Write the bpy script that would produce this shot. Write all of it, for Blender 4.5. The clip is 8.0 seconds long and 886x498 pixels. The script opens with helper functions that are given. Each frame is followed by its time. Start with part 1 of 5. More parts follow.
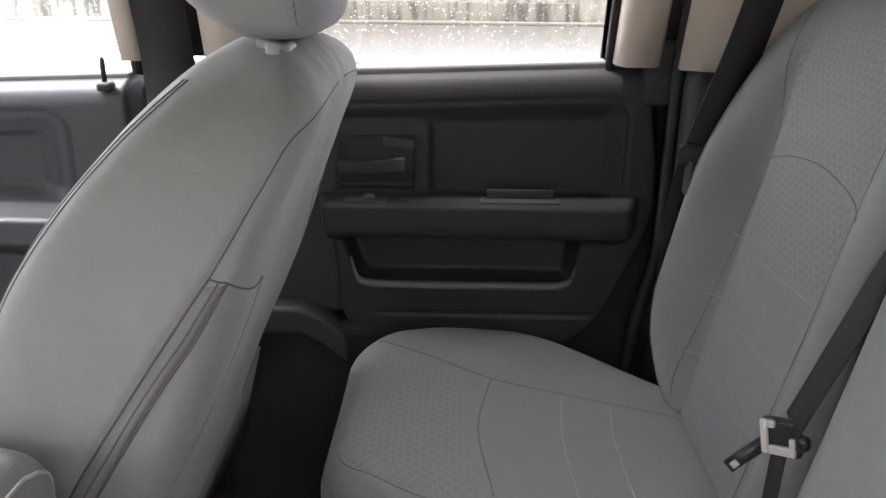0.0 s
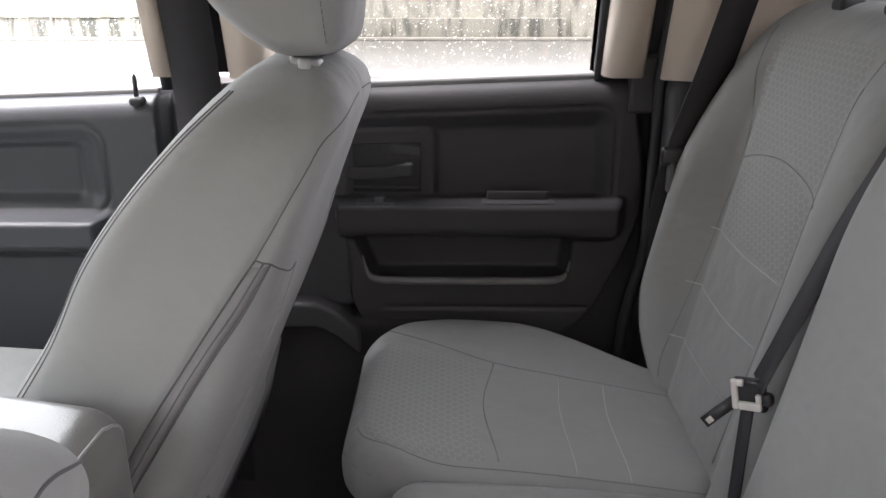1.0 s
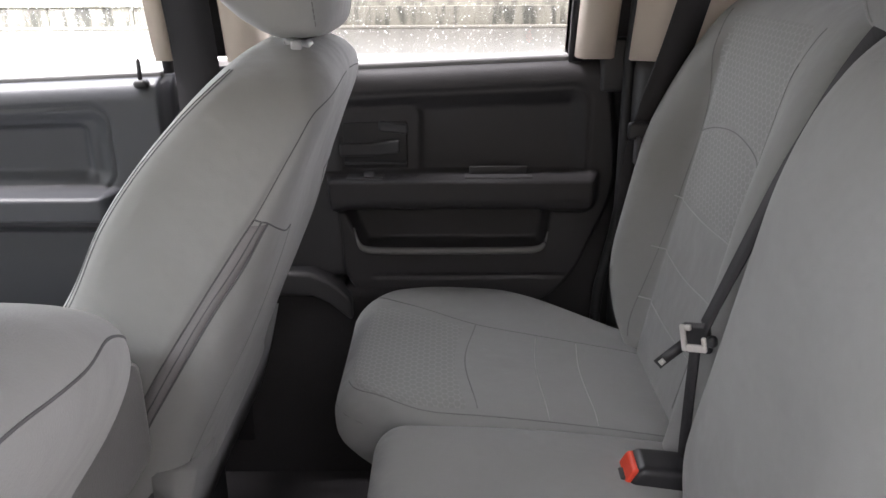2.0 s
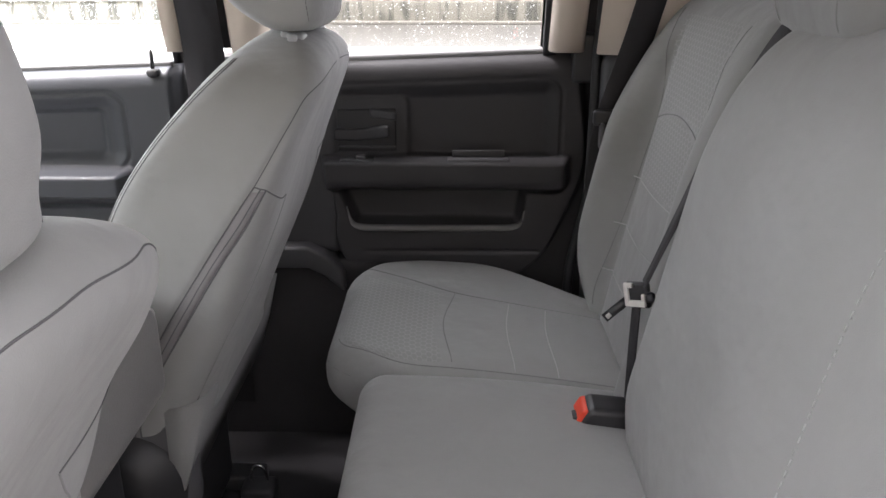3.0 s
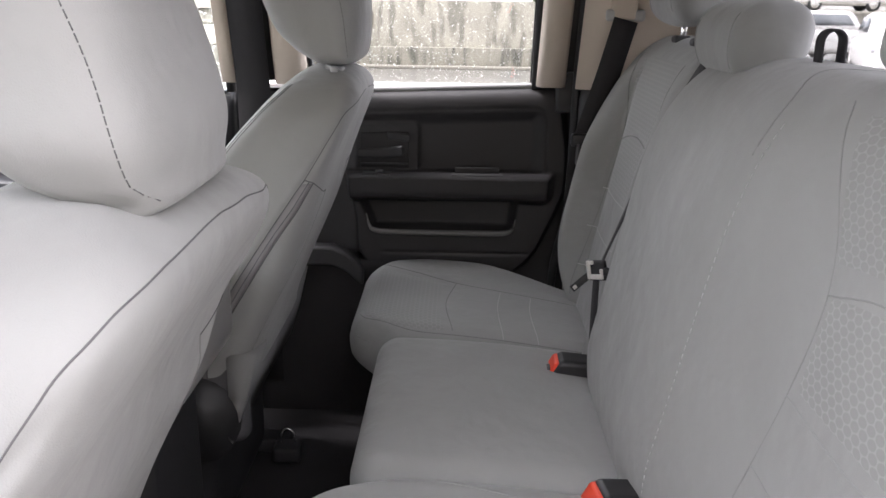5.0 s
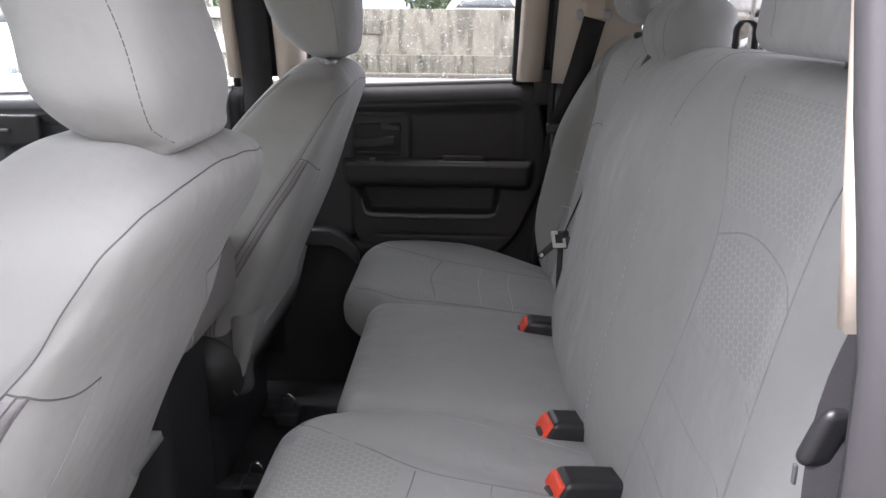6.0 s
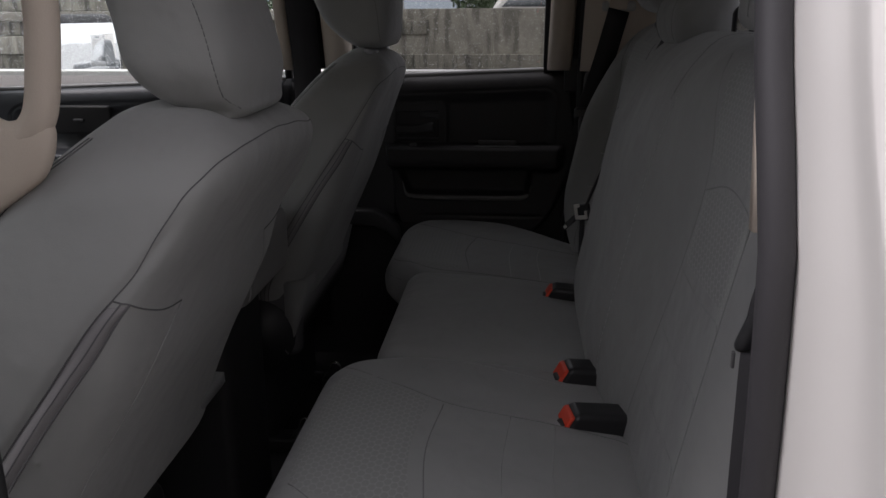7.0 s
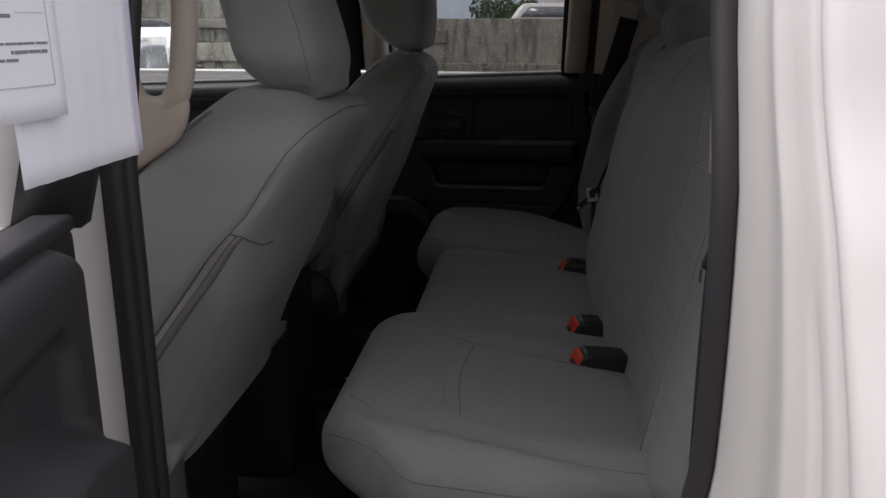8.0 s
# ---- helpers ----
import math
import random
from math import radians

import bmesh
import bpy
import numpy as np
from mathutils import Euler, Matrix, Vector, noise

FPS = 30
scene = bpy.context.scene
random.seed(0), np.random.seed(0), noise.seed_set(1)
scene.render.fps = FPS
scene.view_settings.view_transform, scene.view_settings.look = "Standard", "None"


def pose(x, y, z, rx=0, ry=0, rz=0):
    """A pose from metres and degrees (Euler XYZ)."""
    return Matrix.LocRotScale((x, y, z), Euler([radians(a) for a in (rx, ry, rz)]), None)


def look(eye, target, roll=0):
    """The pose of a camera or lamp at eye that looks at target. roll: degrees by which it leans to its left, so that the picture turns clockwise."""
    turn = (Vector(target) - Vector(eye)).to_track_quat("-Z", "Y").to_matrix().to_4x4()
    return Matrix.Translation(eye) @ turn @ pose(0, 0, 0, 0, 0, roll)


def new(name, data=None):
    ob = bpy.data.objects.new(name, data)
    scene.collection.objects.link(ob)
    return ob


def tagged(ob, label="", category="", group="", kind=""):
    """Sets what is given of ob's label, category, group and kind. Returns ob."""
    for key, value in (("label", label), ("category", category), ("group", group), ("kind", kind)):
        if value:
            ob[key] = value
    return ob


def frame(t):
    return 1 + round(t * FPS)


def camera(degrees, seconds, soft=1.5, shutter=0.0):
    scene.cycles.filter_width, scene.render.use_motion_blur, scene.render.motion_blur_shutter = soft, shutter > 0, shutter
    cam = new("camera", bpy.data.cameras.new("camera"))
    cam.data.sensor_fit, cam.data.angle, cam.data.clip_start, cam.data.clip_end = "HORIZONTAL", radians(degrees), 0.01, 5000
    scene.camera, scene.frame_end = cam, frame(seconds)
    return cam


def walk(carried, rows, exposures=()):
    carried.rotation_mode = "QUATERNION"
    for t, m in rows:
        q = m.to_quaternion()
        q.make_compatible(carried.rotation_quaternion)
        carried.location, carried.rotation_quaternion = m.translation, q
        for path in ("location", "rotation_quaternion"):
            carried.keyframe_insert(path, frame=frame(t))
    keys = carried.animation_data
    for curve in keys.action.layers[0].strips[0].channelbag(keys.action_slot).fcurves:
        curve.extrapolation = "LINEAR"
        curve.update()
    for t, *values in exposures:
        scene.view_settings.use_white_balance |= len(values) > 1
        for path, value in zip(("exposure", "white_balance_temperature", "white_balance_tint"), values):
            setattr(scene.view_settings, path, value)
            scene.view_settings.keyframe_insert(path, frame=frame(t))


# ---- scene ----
from mathutils.bvhtree import BVHTree
cam = camera(57.5, 8.0)
PATH = [
    (0, (0.403, -0.309, 1.614), (0.369, 1.569, 0.927), 0.6),
    (0.5, (0.397, -0.36, 1.619), (0.372, 1.518, 0.933), 0.0),
    (1, (0.391, -0.413, 1.623), (0.367, 1.478, 0.971), 0.0),
    (1.5, (0.397, -0.442, 1.62), (0.377, 1.444, 0.956), -0.5),
    (2.8, (0.439, -0.623, 1.635), (0.432, 1.255, 0.948), -0.1),
    (3, (0.445, -0.639, 1.635), (0.422, 1.239, 0.948), 0.0),
    (3.5, (0.447, -0.697, 1.648), (0.42, 1.178, 0.952), 0.4),
    (4, (0.442, -0.781, 1.652), (0.415, 1.115, 1.016), 0.7),
    (5.5, (0.464, -1.015, 1.638), (0.429, 0.899, 1.059), 0.9),
    (6, (0.505, -1.102, 1.63), (0.446, 0.815, 1.063), 0.6),
    (6.5, (0.53, -1.181, 1.623), (0.417, 0.734, 1.056), 0.0),
    (7, (0.54, -1.247, 1.617), (0.365, 0.663, 1.05), -0.3),
    (7.5, (0.536, -1.371, 1.622), (0.346, 0.541, 1.065), 0.0),
    (8, (0.533, -1.478, 1.611), (0.321, 0.434, 1.066), 0.2),
]
EXPOSURES = [(t, e, k, 18) for t, e, k in ((0.0, 3.92, 6340), (1.5, 3.94, 6340), (3.0, 4.00, 6350), (3.5, 4.10, 6330), (4.0, 3.69, 6350), (4.5, 3.64, 6340), (5.5, 3.90, 6280), (6.0, 3.50, 6200), (6.3, 2.46, 6270), (6.5, 1.68, 6290), (7.0, 0.97, 6300), (7.5, 0.91, 6300), (8.0, 0.80, 6310))]
walk(cam, [(t, look(eye, target, roll)) for t, eye, target, roll in PATH], EXPOSURES)

# ---- daylight: overcast sky and a wide, weak sun ----
world = bpy.data.worlds.new("overcast")
scene.world = world
world.use_nodes = True
wn = world.node_tree.nodes
sky = wn.new("ShaderNodeTexSky")
sky.sky_type, sky.sun_disc = "NISHITA", False
sky.sun_elevation, sky.sun_rotation = radians(57), radians(264)
hs = wn.new("ShaderNodeHueSaturation")
hs.inputs["Saturation"].default_value = 0.04
world.node_tree.links.new(sky.outputs[0], hs.inputs["Color"])
cloud = wn.new("ShaderNodeMix")
cloud.data_type = "RGBA"
cloud.inputs[0].default_value = 0.65
cloud.inputs[7].default_value = (7.0, 6.97, 7.0, 1)
world.node_tree.links.new(hs.outputs[0], cloud.inputs[6])
world.node_tree.links.new(cloud.outputs[2], wn["Background"].inputs[0])
wn["Background"].inputs[1].default_value = 0.14
sun = new("sun", bpy.data.lights.new("sun", "SUN"))
sun.data.energy, sun.data.angle, sun.data.color = 1.45, radians(20), (1.0, 0.96, 0.92)
sun.matrix_world = look((-10, -1.0, 16), (0, 0, 0))


# ---- materials ----
def material(name, color, rough=0.6, metal=0.0, grain=0.0, grain_scale=400.0, vary=0.12, vary_scale=6.0, spec=0.5, coat=0.0, sheen=0.0, mapping="Object"):
    m = bpy.data.materials.new(name)
    m.use_nodes = True
    nt = m.node_tree
    b = nt.nodes["Principled BSDF"]
    b.inputs["Roughness"].default_value, b.inputs["Metallic"].default_value = rough, metal
    b.inputs["Specular IOR Level"].default_value, b.inputs["Coat Weight"].default_value = spec, coat
    b.inputs["Sheen Weight"].default_value = sheen
    tc = nt.nodes.new("ShaderNodeTexCoord")
    n1 = nt.nodes.new("ShaderNodeTexNoise")
    n1.inputs["Scale"].default_value, n1.inputs["Detail"].default_value = vary_scale, 5
    nt.links.new(tc.outputs[mapping], n1.inputs["Vector"])
    n2 = nt.nodes.new("ShaderNodeTexNoise")
    n2.inputs["Scale"].default_value, n2.inputs["Detail"].default_value = grain_scale, 2
    nt.links.new(tc.outputs[mapping], n2.inputs["Vector"])
    mix = nt.nodes.new("ShaderNodeMix")
    mix.data_type = "RGBA"
    mix.inputs[6].default_value = (*[c * (1 - vary) for c in color], 1)
    mix.inputs[7].default_value = (*[min(1, c * (1 + vary)) for c in color], 1)
    add = nt.nodes.new("ShaderNodeMath")
    add.operation = "MULTIPLY_ADD"
    add.inputs[1].default_value, add.inputs[2].default_value = 0.35, 0.33
    nt.links.new(n2.outputs[0], add.inputs[0])
    av = nt.nodes.new("ShaderNodeMath")
    av.operation = "MULTIPLY"
    nt.links.new(add.outputs[0], av.inputs[0])
    sc = nt.nodes.new("ShaderNodeMath")
    sc.operation, sc.inputs[1].default_value = "MULTIPLY", 2.0
    nt.links.new(n1.outputs[0], sc.inputs[0])
    nt.links.new(sc.outputs[0], av.inputs[1])
    nt.links.new(av.outputs[0], mix.inputs[0])
    nt.links.new(mix.outputs[2], b.inputs["Base Color"])
    if grain:
        bump = nt.nodes.new("ShaderNodeBump")
        bump.inputs["Strength"].default_value, bump.inputs["Distance"].default_value = grain, 0.001
        nt.links.new(n2.outputs[0], bump.inputs["Height"])
        nt.links.new(bump.outputs[0], b.inputs["Normal"])
    return m


def honeycomb(name, line, cell, size):
    """Knitted mesh fabric: hexagonal cells of that width in metres, on UVs in metres."""
    m = material(name, cell, 0.9, sheen=0.2)
    nt = m.node_tree
    b = nt.nodes["Principled BSDF"]
    tc = nt.nodes.new("ShaderNodeTexCoord")
    s = (size, size * 1.732, 1.0)

    def vec(op, a, bb):
        n = nt.nodes.new("ShaderNodeVectorMath")
        n.operation = op
        for k, v in enumerate((a, bb)):
            if v is None:
                continue
            if isinstance(v, tuple):
                n.inputs[k].default_value = v
            else:
                nt.links.new(v, n.inputs[k])
        return n.outputs["Value"] if op == "LENGTH" else n.outputs[0]

    def mth(op, a, bb):
        n = nt.nodes.new("ShaderNodeMath")
        n.operation = op
        for k, v in enumerate((a, bb)):
            if isinstance(v, float):
                n.inputs[k].default_value = v
            else:
                nt.links.new(v, n.inputs[k])
        return n.outputs[0]

    half = (s[0] / 2, s[1] / 2, 0.0)
    uv = vec("ADD", vec("MULTIPLY", tc.outputs["UV"], (0.80, 1.22, 1.0)), (100 * s[0], 100 * s[1], 0.0))
    a = vec("LENGTH", vec("SUBTRACT", vec("MODULO", uv, s), half), None)
    c = vec("LENGTH", vec("SUBTRACT", vec("MODULO", vec("ADD", uv, half), s), half), None)
    d = mth("DIVIDE", mth("MINIMUM", a, c), size)
    ramp = nt.nodes.new("ShaderNodeMapRange")
    ramp.inputs[1].default_value, ramp.inputs[2].default_value = 0.38, 0.52
    nt.links.new(d, ramp.inputs[0])
    mix = nt.nodes.new("ShaderNodeMix")
    mix.data_type = "RGBA"
    mix.inputs[7].default_value = (*line, 1)
    old = b.inputs["Base Color"].links[0].from_socket
    nt.links.new(old, mix.inputs[6])
    nt.links.new(ramp.outputs[0], mix.inputs[0])
    nt.links.new(mix.outputs[2], b.inputs["Base Color"])
    bump = nt.nodes.new("ShaderNodeBump")
    bump.inputs["Strength"].default_value, bump.inputs["Distance"].default_value = 0.25, 0.0008
    nt.links.new(ramp.outputs[0], bump.inputs["Height"])
    nt.links.new(bump.outputs[0], b.inputs["Normal"])
    return m


def glass(name, tint=(0.92, 0.95, 0.94)):
    m = bpy.data.materials.new(name)
    m.use_nodes = True
    nt = m.node_tree
    nt.nodes.remove(nt.nodes["Principled BSDF"])
    tr, gl, mx, fr = (nt.nodes.new(k) for k in ("ShaderNodeBsdfTransparent", "ShaderNodeBsdfGlossy", "ShaderNodeMixShader", "ShaderNodeLayerWeight"))
    tr.inputs[0].default_value = (*tint, 1)
    gl.inputs["Roughness"].default_value = 0.02
    fr.inputs[0].default_value = 0.5
    pw, ad = nt.nodes.new("ShaderNodeMath"), nt.nodes.new("ShaderNodeMath")
    pw.operation, pw.inputs[1].default_value = "POWER", 5.0
    ad.operation, ad.inputs[1].default_value, ad.inputs[2].default_value = "MULTIPLY_ADD", 0.95, 0.035
    nt.links.new(fr.outputs["Facing"], pw.inputs[0])
    nt.links.new(pw.outputs[0], ad.inputs[0])
    nt.links.new(ad.outputs[0], mx.inputs[0])
    nt.links.new(tr.outputs[0], mx.inputs[1])
    nt.links.new(gl.outputs[0], mx.inputs[2])
    nt.links.new(mx.outputs[0], nt.nodes["Material Output"].inputs[0])
    return m


def dents(m, scale, depth):
    """Soft uneven padding: a broad bump under the fine grain."""
    nt = m.node_tree
    b = nt.nodes["Principled BSDF"]
    tc, nz, bp = (nt.nodes.new(k) for k in ("ShaderNodeTexCoord", "ShaderNodeTexNoise", "ShaderNodeBump"))
    nz.inputs["Scale"].default_value, nz.inputs["Detail"].default_value = scale, 3
    bp.inputs["Strength"].default_value, bp.inputs["Distance"].default_value = 1.0, depth
    nt.links.new(tc.outputs["Object"], nz.inputs["Vector"])
    nt.links.new(nz.outputs[0], bp.inputs["Height"])
    if b.inputs["Normal"].links:
        nt.links.new(b.inputs["Normal"].links[0].from_socket, bp.inputs["Normal"])
    nt.links.new(bp.outputs[0], b.inputs["Normal"])


COVER = material("grey neoprene seat cover", (0.268, 0.271, 0.267), 0.85, grain=0.25, grain_scale=900, vary=0.06, vary_scale=9, sheen=0.15)
dents(COVER, 14.0, 0.006)
dents(COVER, 5.0, 0.017)
MESHY = honeycomb("grey honeycomb fabric", (0.300, 0.304, 0.297), (0.246, 0.250, 0.245), 0.0105)
SEAM = material("dark seam thread", (0.105, 0.105, 0.11), 0.9)
CREASE = material("grey seam thread", (0.185, 0.186, 0.188), 0.9)
FADED = material("faded stitch thread", (0.30, 0.303, 0.298), 0.85)
FOLD = material("soft fold of the cover", (0.254, 0.257, 0.254), 0.9)
TAPE = material("mauve grey zip tape", (0.215, 0.206, 0.212), 0.9, grain=0.3, grain_scale=900)
STITCH = material("light stitch thread", (0.385, 0.388, 0.38), 0.85)
BLACK = material("black moulded plastic", (0.029, 0.028, 0.030), 0.52, grain=0.35, grain_scale=700, vary=0.15)
SOFT = material("dark soft-touch plastic", (0.044, 0.044, 0.047), 0.55, grain=0.3, grain_scale=600, vary=0.15)
# Door plastic again; the paler grey stands for light caught on the lip.
LIP = material("pocket lip plastic, highlight in its grey", (0.15, 0.148, 0.145), 0.5, grain=0.3, grain_scale=600)
# Lit copy of the black door plastic: windscreen light is put into the colour.
FRONTP = material("door plastic, front light in its blue grey", (0.064, 0.068, 0.077), 0.45, grain=0.3, grain_scale=600, vary=0.12)
GREYP = material("mid grey plastic", (0.09, 0.09, 0.095), 0.55, grain=0.3, grain_scale=700)
BEIGE = material("beige moulded plastic", (0.60, 0.52, 0.44), 0.6, grain=0.25, grain_scale=600, vary=0.05)
HEADLINER = material("grey beige headliner cloth", (0.36, 0.33, 0.29), 0.95, grain=0.3, grain_scale=900, vary=0.05)
BELT = material("black seat belt webbing", (0.036, 0.035, 0.038), 0.75, grain=0.5, grain_scale=1500, spec=0.25)
RED = material("orange red button plastic", (0.74, 0.065, 0.028), 0.45, vary=0.05)
PALE = material("pale grey metal", (0.6, 0.58, 0.55), 0.35, 0.3)
CHROME = material("chrome", (0.75, 0.75, 0.75), 0.12, 1.0, vary=0.02)
CARPET = material("black carpet", (0.036, 0.035, 0.037), 0.95, grain=1.0, grain_scale=500, vary=0.3, spec=0.05)
RUBBER = material("black rubber seal", (0.02, 0.02, 0.022), 0.5, grain=0.1)
SEAL = material("dark grey rubber", (0.042, 0.040, 0.044), 0.6, grain=0.1)
WHITE = material("white car paint", (0.72, 0.70, 0.675), 0.38, vary=0.02, coat=0.2)
PAPER = material("white paper", (0.83, 0.84, 0.91), 0.7, vary=0.04, vary_scale=20)
SLEEVE = material("clear sleeve over paper", (0.60, 0.60, 0.74), 0.35, vary=0.06)
SOFTINK = material("faint print", (0.50, 0.50, 0.56), 0.8)
INK = material("grey print", (0.22, 0.22, 0.26), 0.8)
GLASS = glass("window glass")
TINTED = glass("tinted rear glass", (0.62, 0.63, 0.625))
PRIVACY = glass("dark rear window glass", (0.46, 0.465, 0.47))
# Unseen windscreen, tinted deep to hold daylight off the rear bench.
SCREEN = glass("windscreen darkened to cut light", (0.44, 0.46, 0.45))
ASPHALT = material("wet asphalt", (0.115, 0.109, 0.100), 0.26, grain=0.12, grain_scale=60, vary=0.25, vary_scale=0.6)
CONCRETE = material("stained concrete", (0.285, 0.265, 0.22), 0.9, grain=0.5, grain_scale=15, vary=0.4, vary_scale=1.2)
# Proud plate, nearly black: the shade of a recess is put into its colour.
CUP = material("handle plate, recess shade in its black", (0.011, 0.011, 0.012), 0.5, grain=0.2, grain_scale=700)
DEEP = material("deep black plastic", (0.026, 0.026, 0.028), 0.5, grain=0.2, grain_scale=700)
SEALP = material("pale window seal", (0.20, 0.20, 0.20), 0.5)
COVERP = material("grey guide plastic", (0.34, 0.345, 0.35), 0.4)
PALEGREY = material("pale grey plastic", (0.45, 0.45, 0.45), 0.45)
BUCKLE = material("black buckle plastic", (0.022, 0.022, 0.024), 0.35)
VINYL = material("grey padded vinyl", (0.24, 0.236, 0.230), 0.33, grain=0.3, grain_scale=500)
TAIL = material("grey woven tail cloth", (0.24, 0.24, 0.24), 0.85, grain=0.3, grain_scale=900)
LEAF = material("dark green leaves", (0.05, 0.075, 0.03), 0.7, vary=0.4, vary_scale=3)
# Distance haze is put into the hill colour.
HILL = material("hillside, haze in its colour", (0.30, 0.34, 0.38), 0.95, vary=0.1, vary_scale=0.02)
CAPSTONE = material("weathered cap stone", (0.19, 0.175, 0.148), 0.9, grain=0.5, grain_scale=15, vary=0.3, vary_scale=0.9)
DROP = material("rain drop", (0.95, 0.95, 0.95), 0.28)
TYRE = material("black tyre", (0.02, 0.02, 0.02), 0.8)
DARKPAINT = material("dark grey car paint", (0.06, 0.065, 0.07), 0.3, coat=0.6, vary=0.05)
DARKGLASS = material("dark car window", (0.12, 0.13, 0.14), 0.06, spec=0.8)
LAMP = material("clear headlight", (0.6, 0.6, 0.62), 0.1, 0.4)
DROP.node_tree.nodes["Principled BSDF"].inputs["Transmission Weight"].default_value = 1.0
DROP.node_tree.nodes["Principled BSDF"].inputs["IOR"].default_value = 1.33
def streaks(m, color, scale):
    """Rain streaks: noise drawn out along z, mixed over a material's colour."""
    nt = m.node_tree
    b = nt.nodes["Principled BSDF"]
    tc, mp, nz, rp, mx = (nt.nodes.new(k) for k in ("ShaderNodeTexCoord", "ShaderNodeMapping", "ShaderNodeTexNoise", "ShaderNodeMapRange", "ShaderNodeMix"))
    geo = nt.nodes.new("ShaderNodeNewGeometry")
    mp.inputs["Scale"].default_value = scale
    nz.inputs["Scale"].default_value, nz.inputs["Detail"].default_value = 1.0, 6
    rp.inputs[1].default_value, rp.inputs[2].default_value = 0.46, 0.62
    nt.links.new(geo.outputs["Position"], mp.inputs["Vector"])
    nt.links.new(mp.outputs[0], nz.inputs["Vector"])
    nt.links.new(nz.outputs[0], rp.inputs[0])
    mx.data_type = "RGBA"
    old = b.inputs["Base Color"].links[0].from_socket
    nt.links.new(old, mx.inputs[6])
    mx.inputs[7].default_value = (*color, 1)
    nt.links.new(rp.outputs[0], mx.inputs[0])
    nt.links.new(mx.outputs[2], b.inputs["Base Color"])


streaks(CONCRETE, (0.15, 0.14, 0.115), (5.0, 5.0, 1.2))
# Stains and the shade of the set-back courses are both in this tone.
STAINED_SHADE = material("stained concrete, shade in its tone", (0.21, 0.195, 0.16), 0.9, grain=0.5, grain_scale=15, vary=0.4, vary_scale=1.2)
streaks(STAINED_SHADE, (0.075, 0.072, 0.06), (6.0, 6.0, 0.9))
MIRROR = material("mirror glass", (0.9, 0.9, 0.9), 0.02, 1.0, vary=0.0)


# ---- helpers of this scene ----
ORIGIN = {}


def thing(name, base, label, category, group="", kind=""):
    e = new(name)
    e.location = base
    e.empty_display_size = 0.05
    ORIGIN[e.name] = Vector(base)
    return tagged(e, label, category, group, kind)


def finish(bm, name, mat, smooth=True):
    bmesh.ops.recalc_face_normals(bm, faces=bm.faces)
    me = bpy.data.meshes.new(name)
    for f in bm.faces:
        f.smooth = smooth
    bm.to_mesh(me)
    bm.free()
    me.materials.append(mat)
    return me


def part(name, bm, mat, parent, label="", smooth=True):
    """Links a bmesh in world metres as one mesh under a thing or under a part."""
    base = ORIGIN[parent.name]
    bmesh.ops.translate(bm, verts=bm.verts, vec=-base)
    ob = new(name, finish(bm, name, mat, smooth))
    ob.parent = parent
    ORIGIN[ob.name] = base
    if label:
        ob["label"] = label
    return ob


def alone(name, bm, mat, label="", category="", kind="", smooth=True, group=""):
    ob = new(name, finish(bm, name, mat, smooth))
    ORIGIN[ob.name] = Vector((0, 0, 0))
    return tagged(ob, label, category, group, kind)


def steps(h, r, n, m):
    a = [-(h - r) - r * math.tan(math.pi / 4 * (1 - k / n)) for k in range(n + 1)]
    inner = [-(h - r) + 2 * (h - r) * k / m for k in range(1, m)] if h - r > 1e-6 else []
    return a + inner + [-v for v in reversed(a)][0 if h - r > 1e-6 else 1:]


def rounded(c, size, r, n=4, m=6, deform=None):
    """A box with rounded edges round c, bent by deform(p) in its own coordinates; gives the bmesh and the map of its surface."""
    h = [s / 2 for s in size]
    c = Vector(c)

    def surf(p):
        p = Vector(p)
        q = Vector([max(-(h[i] - r), min(h[i] - r, p[i])) for i in range(3)])
        d = p - q
        if d.length > 1e-9:
            p = q + d.normalized() * min(r, d.length * 9)
        return c + (deform(p) if deform else p)

    bm = bmesh.new()
    seen = {}

    def vert(p):
        key = tuple(round(v, 6) for v in p)
        if key not in seen:
            seen[key] = bm.verts.new(surf(p))
        return seen[key]

    ax = [steps(h[i], r, n, m) for i in range(3)]
    for i in range(3):
        j, k = (i + 1) % 3, (i + 2) % 3
        for side in (-1, 1):
            for a, a2 in zip(ax[j], ax[j][1:]):
                for b, b2 in zip(ax[k], ax[k][1:]):
                    quad = []
                    for u, v in ((a, b), (a2, b), (a2, b2), (a, b2)):
                        p = [0, 0, 0]
                        p[i], p[j], p[k] = side * h[i], u, v
                        quad.append(vert(p))
                    if len(set(quad)) == 4:
                        bm.faces.new(quad if side > 0 else quad[::-1])
    return bm, surf


def box(x0, x1, y0, y1, z0, z1, r=0.004, n=2):
    r = min(r, (x1 - x0) / 2.01, (y1 - y0) / 2.01, (z1 - z0) / 2.01)
    return rounded(((x0 + x1) / 2, (y0 + y1) / 2, (z0 + z1) / 2), (x1 - x0, y1 - y0, z1 - z0), r, n, 1)[0]


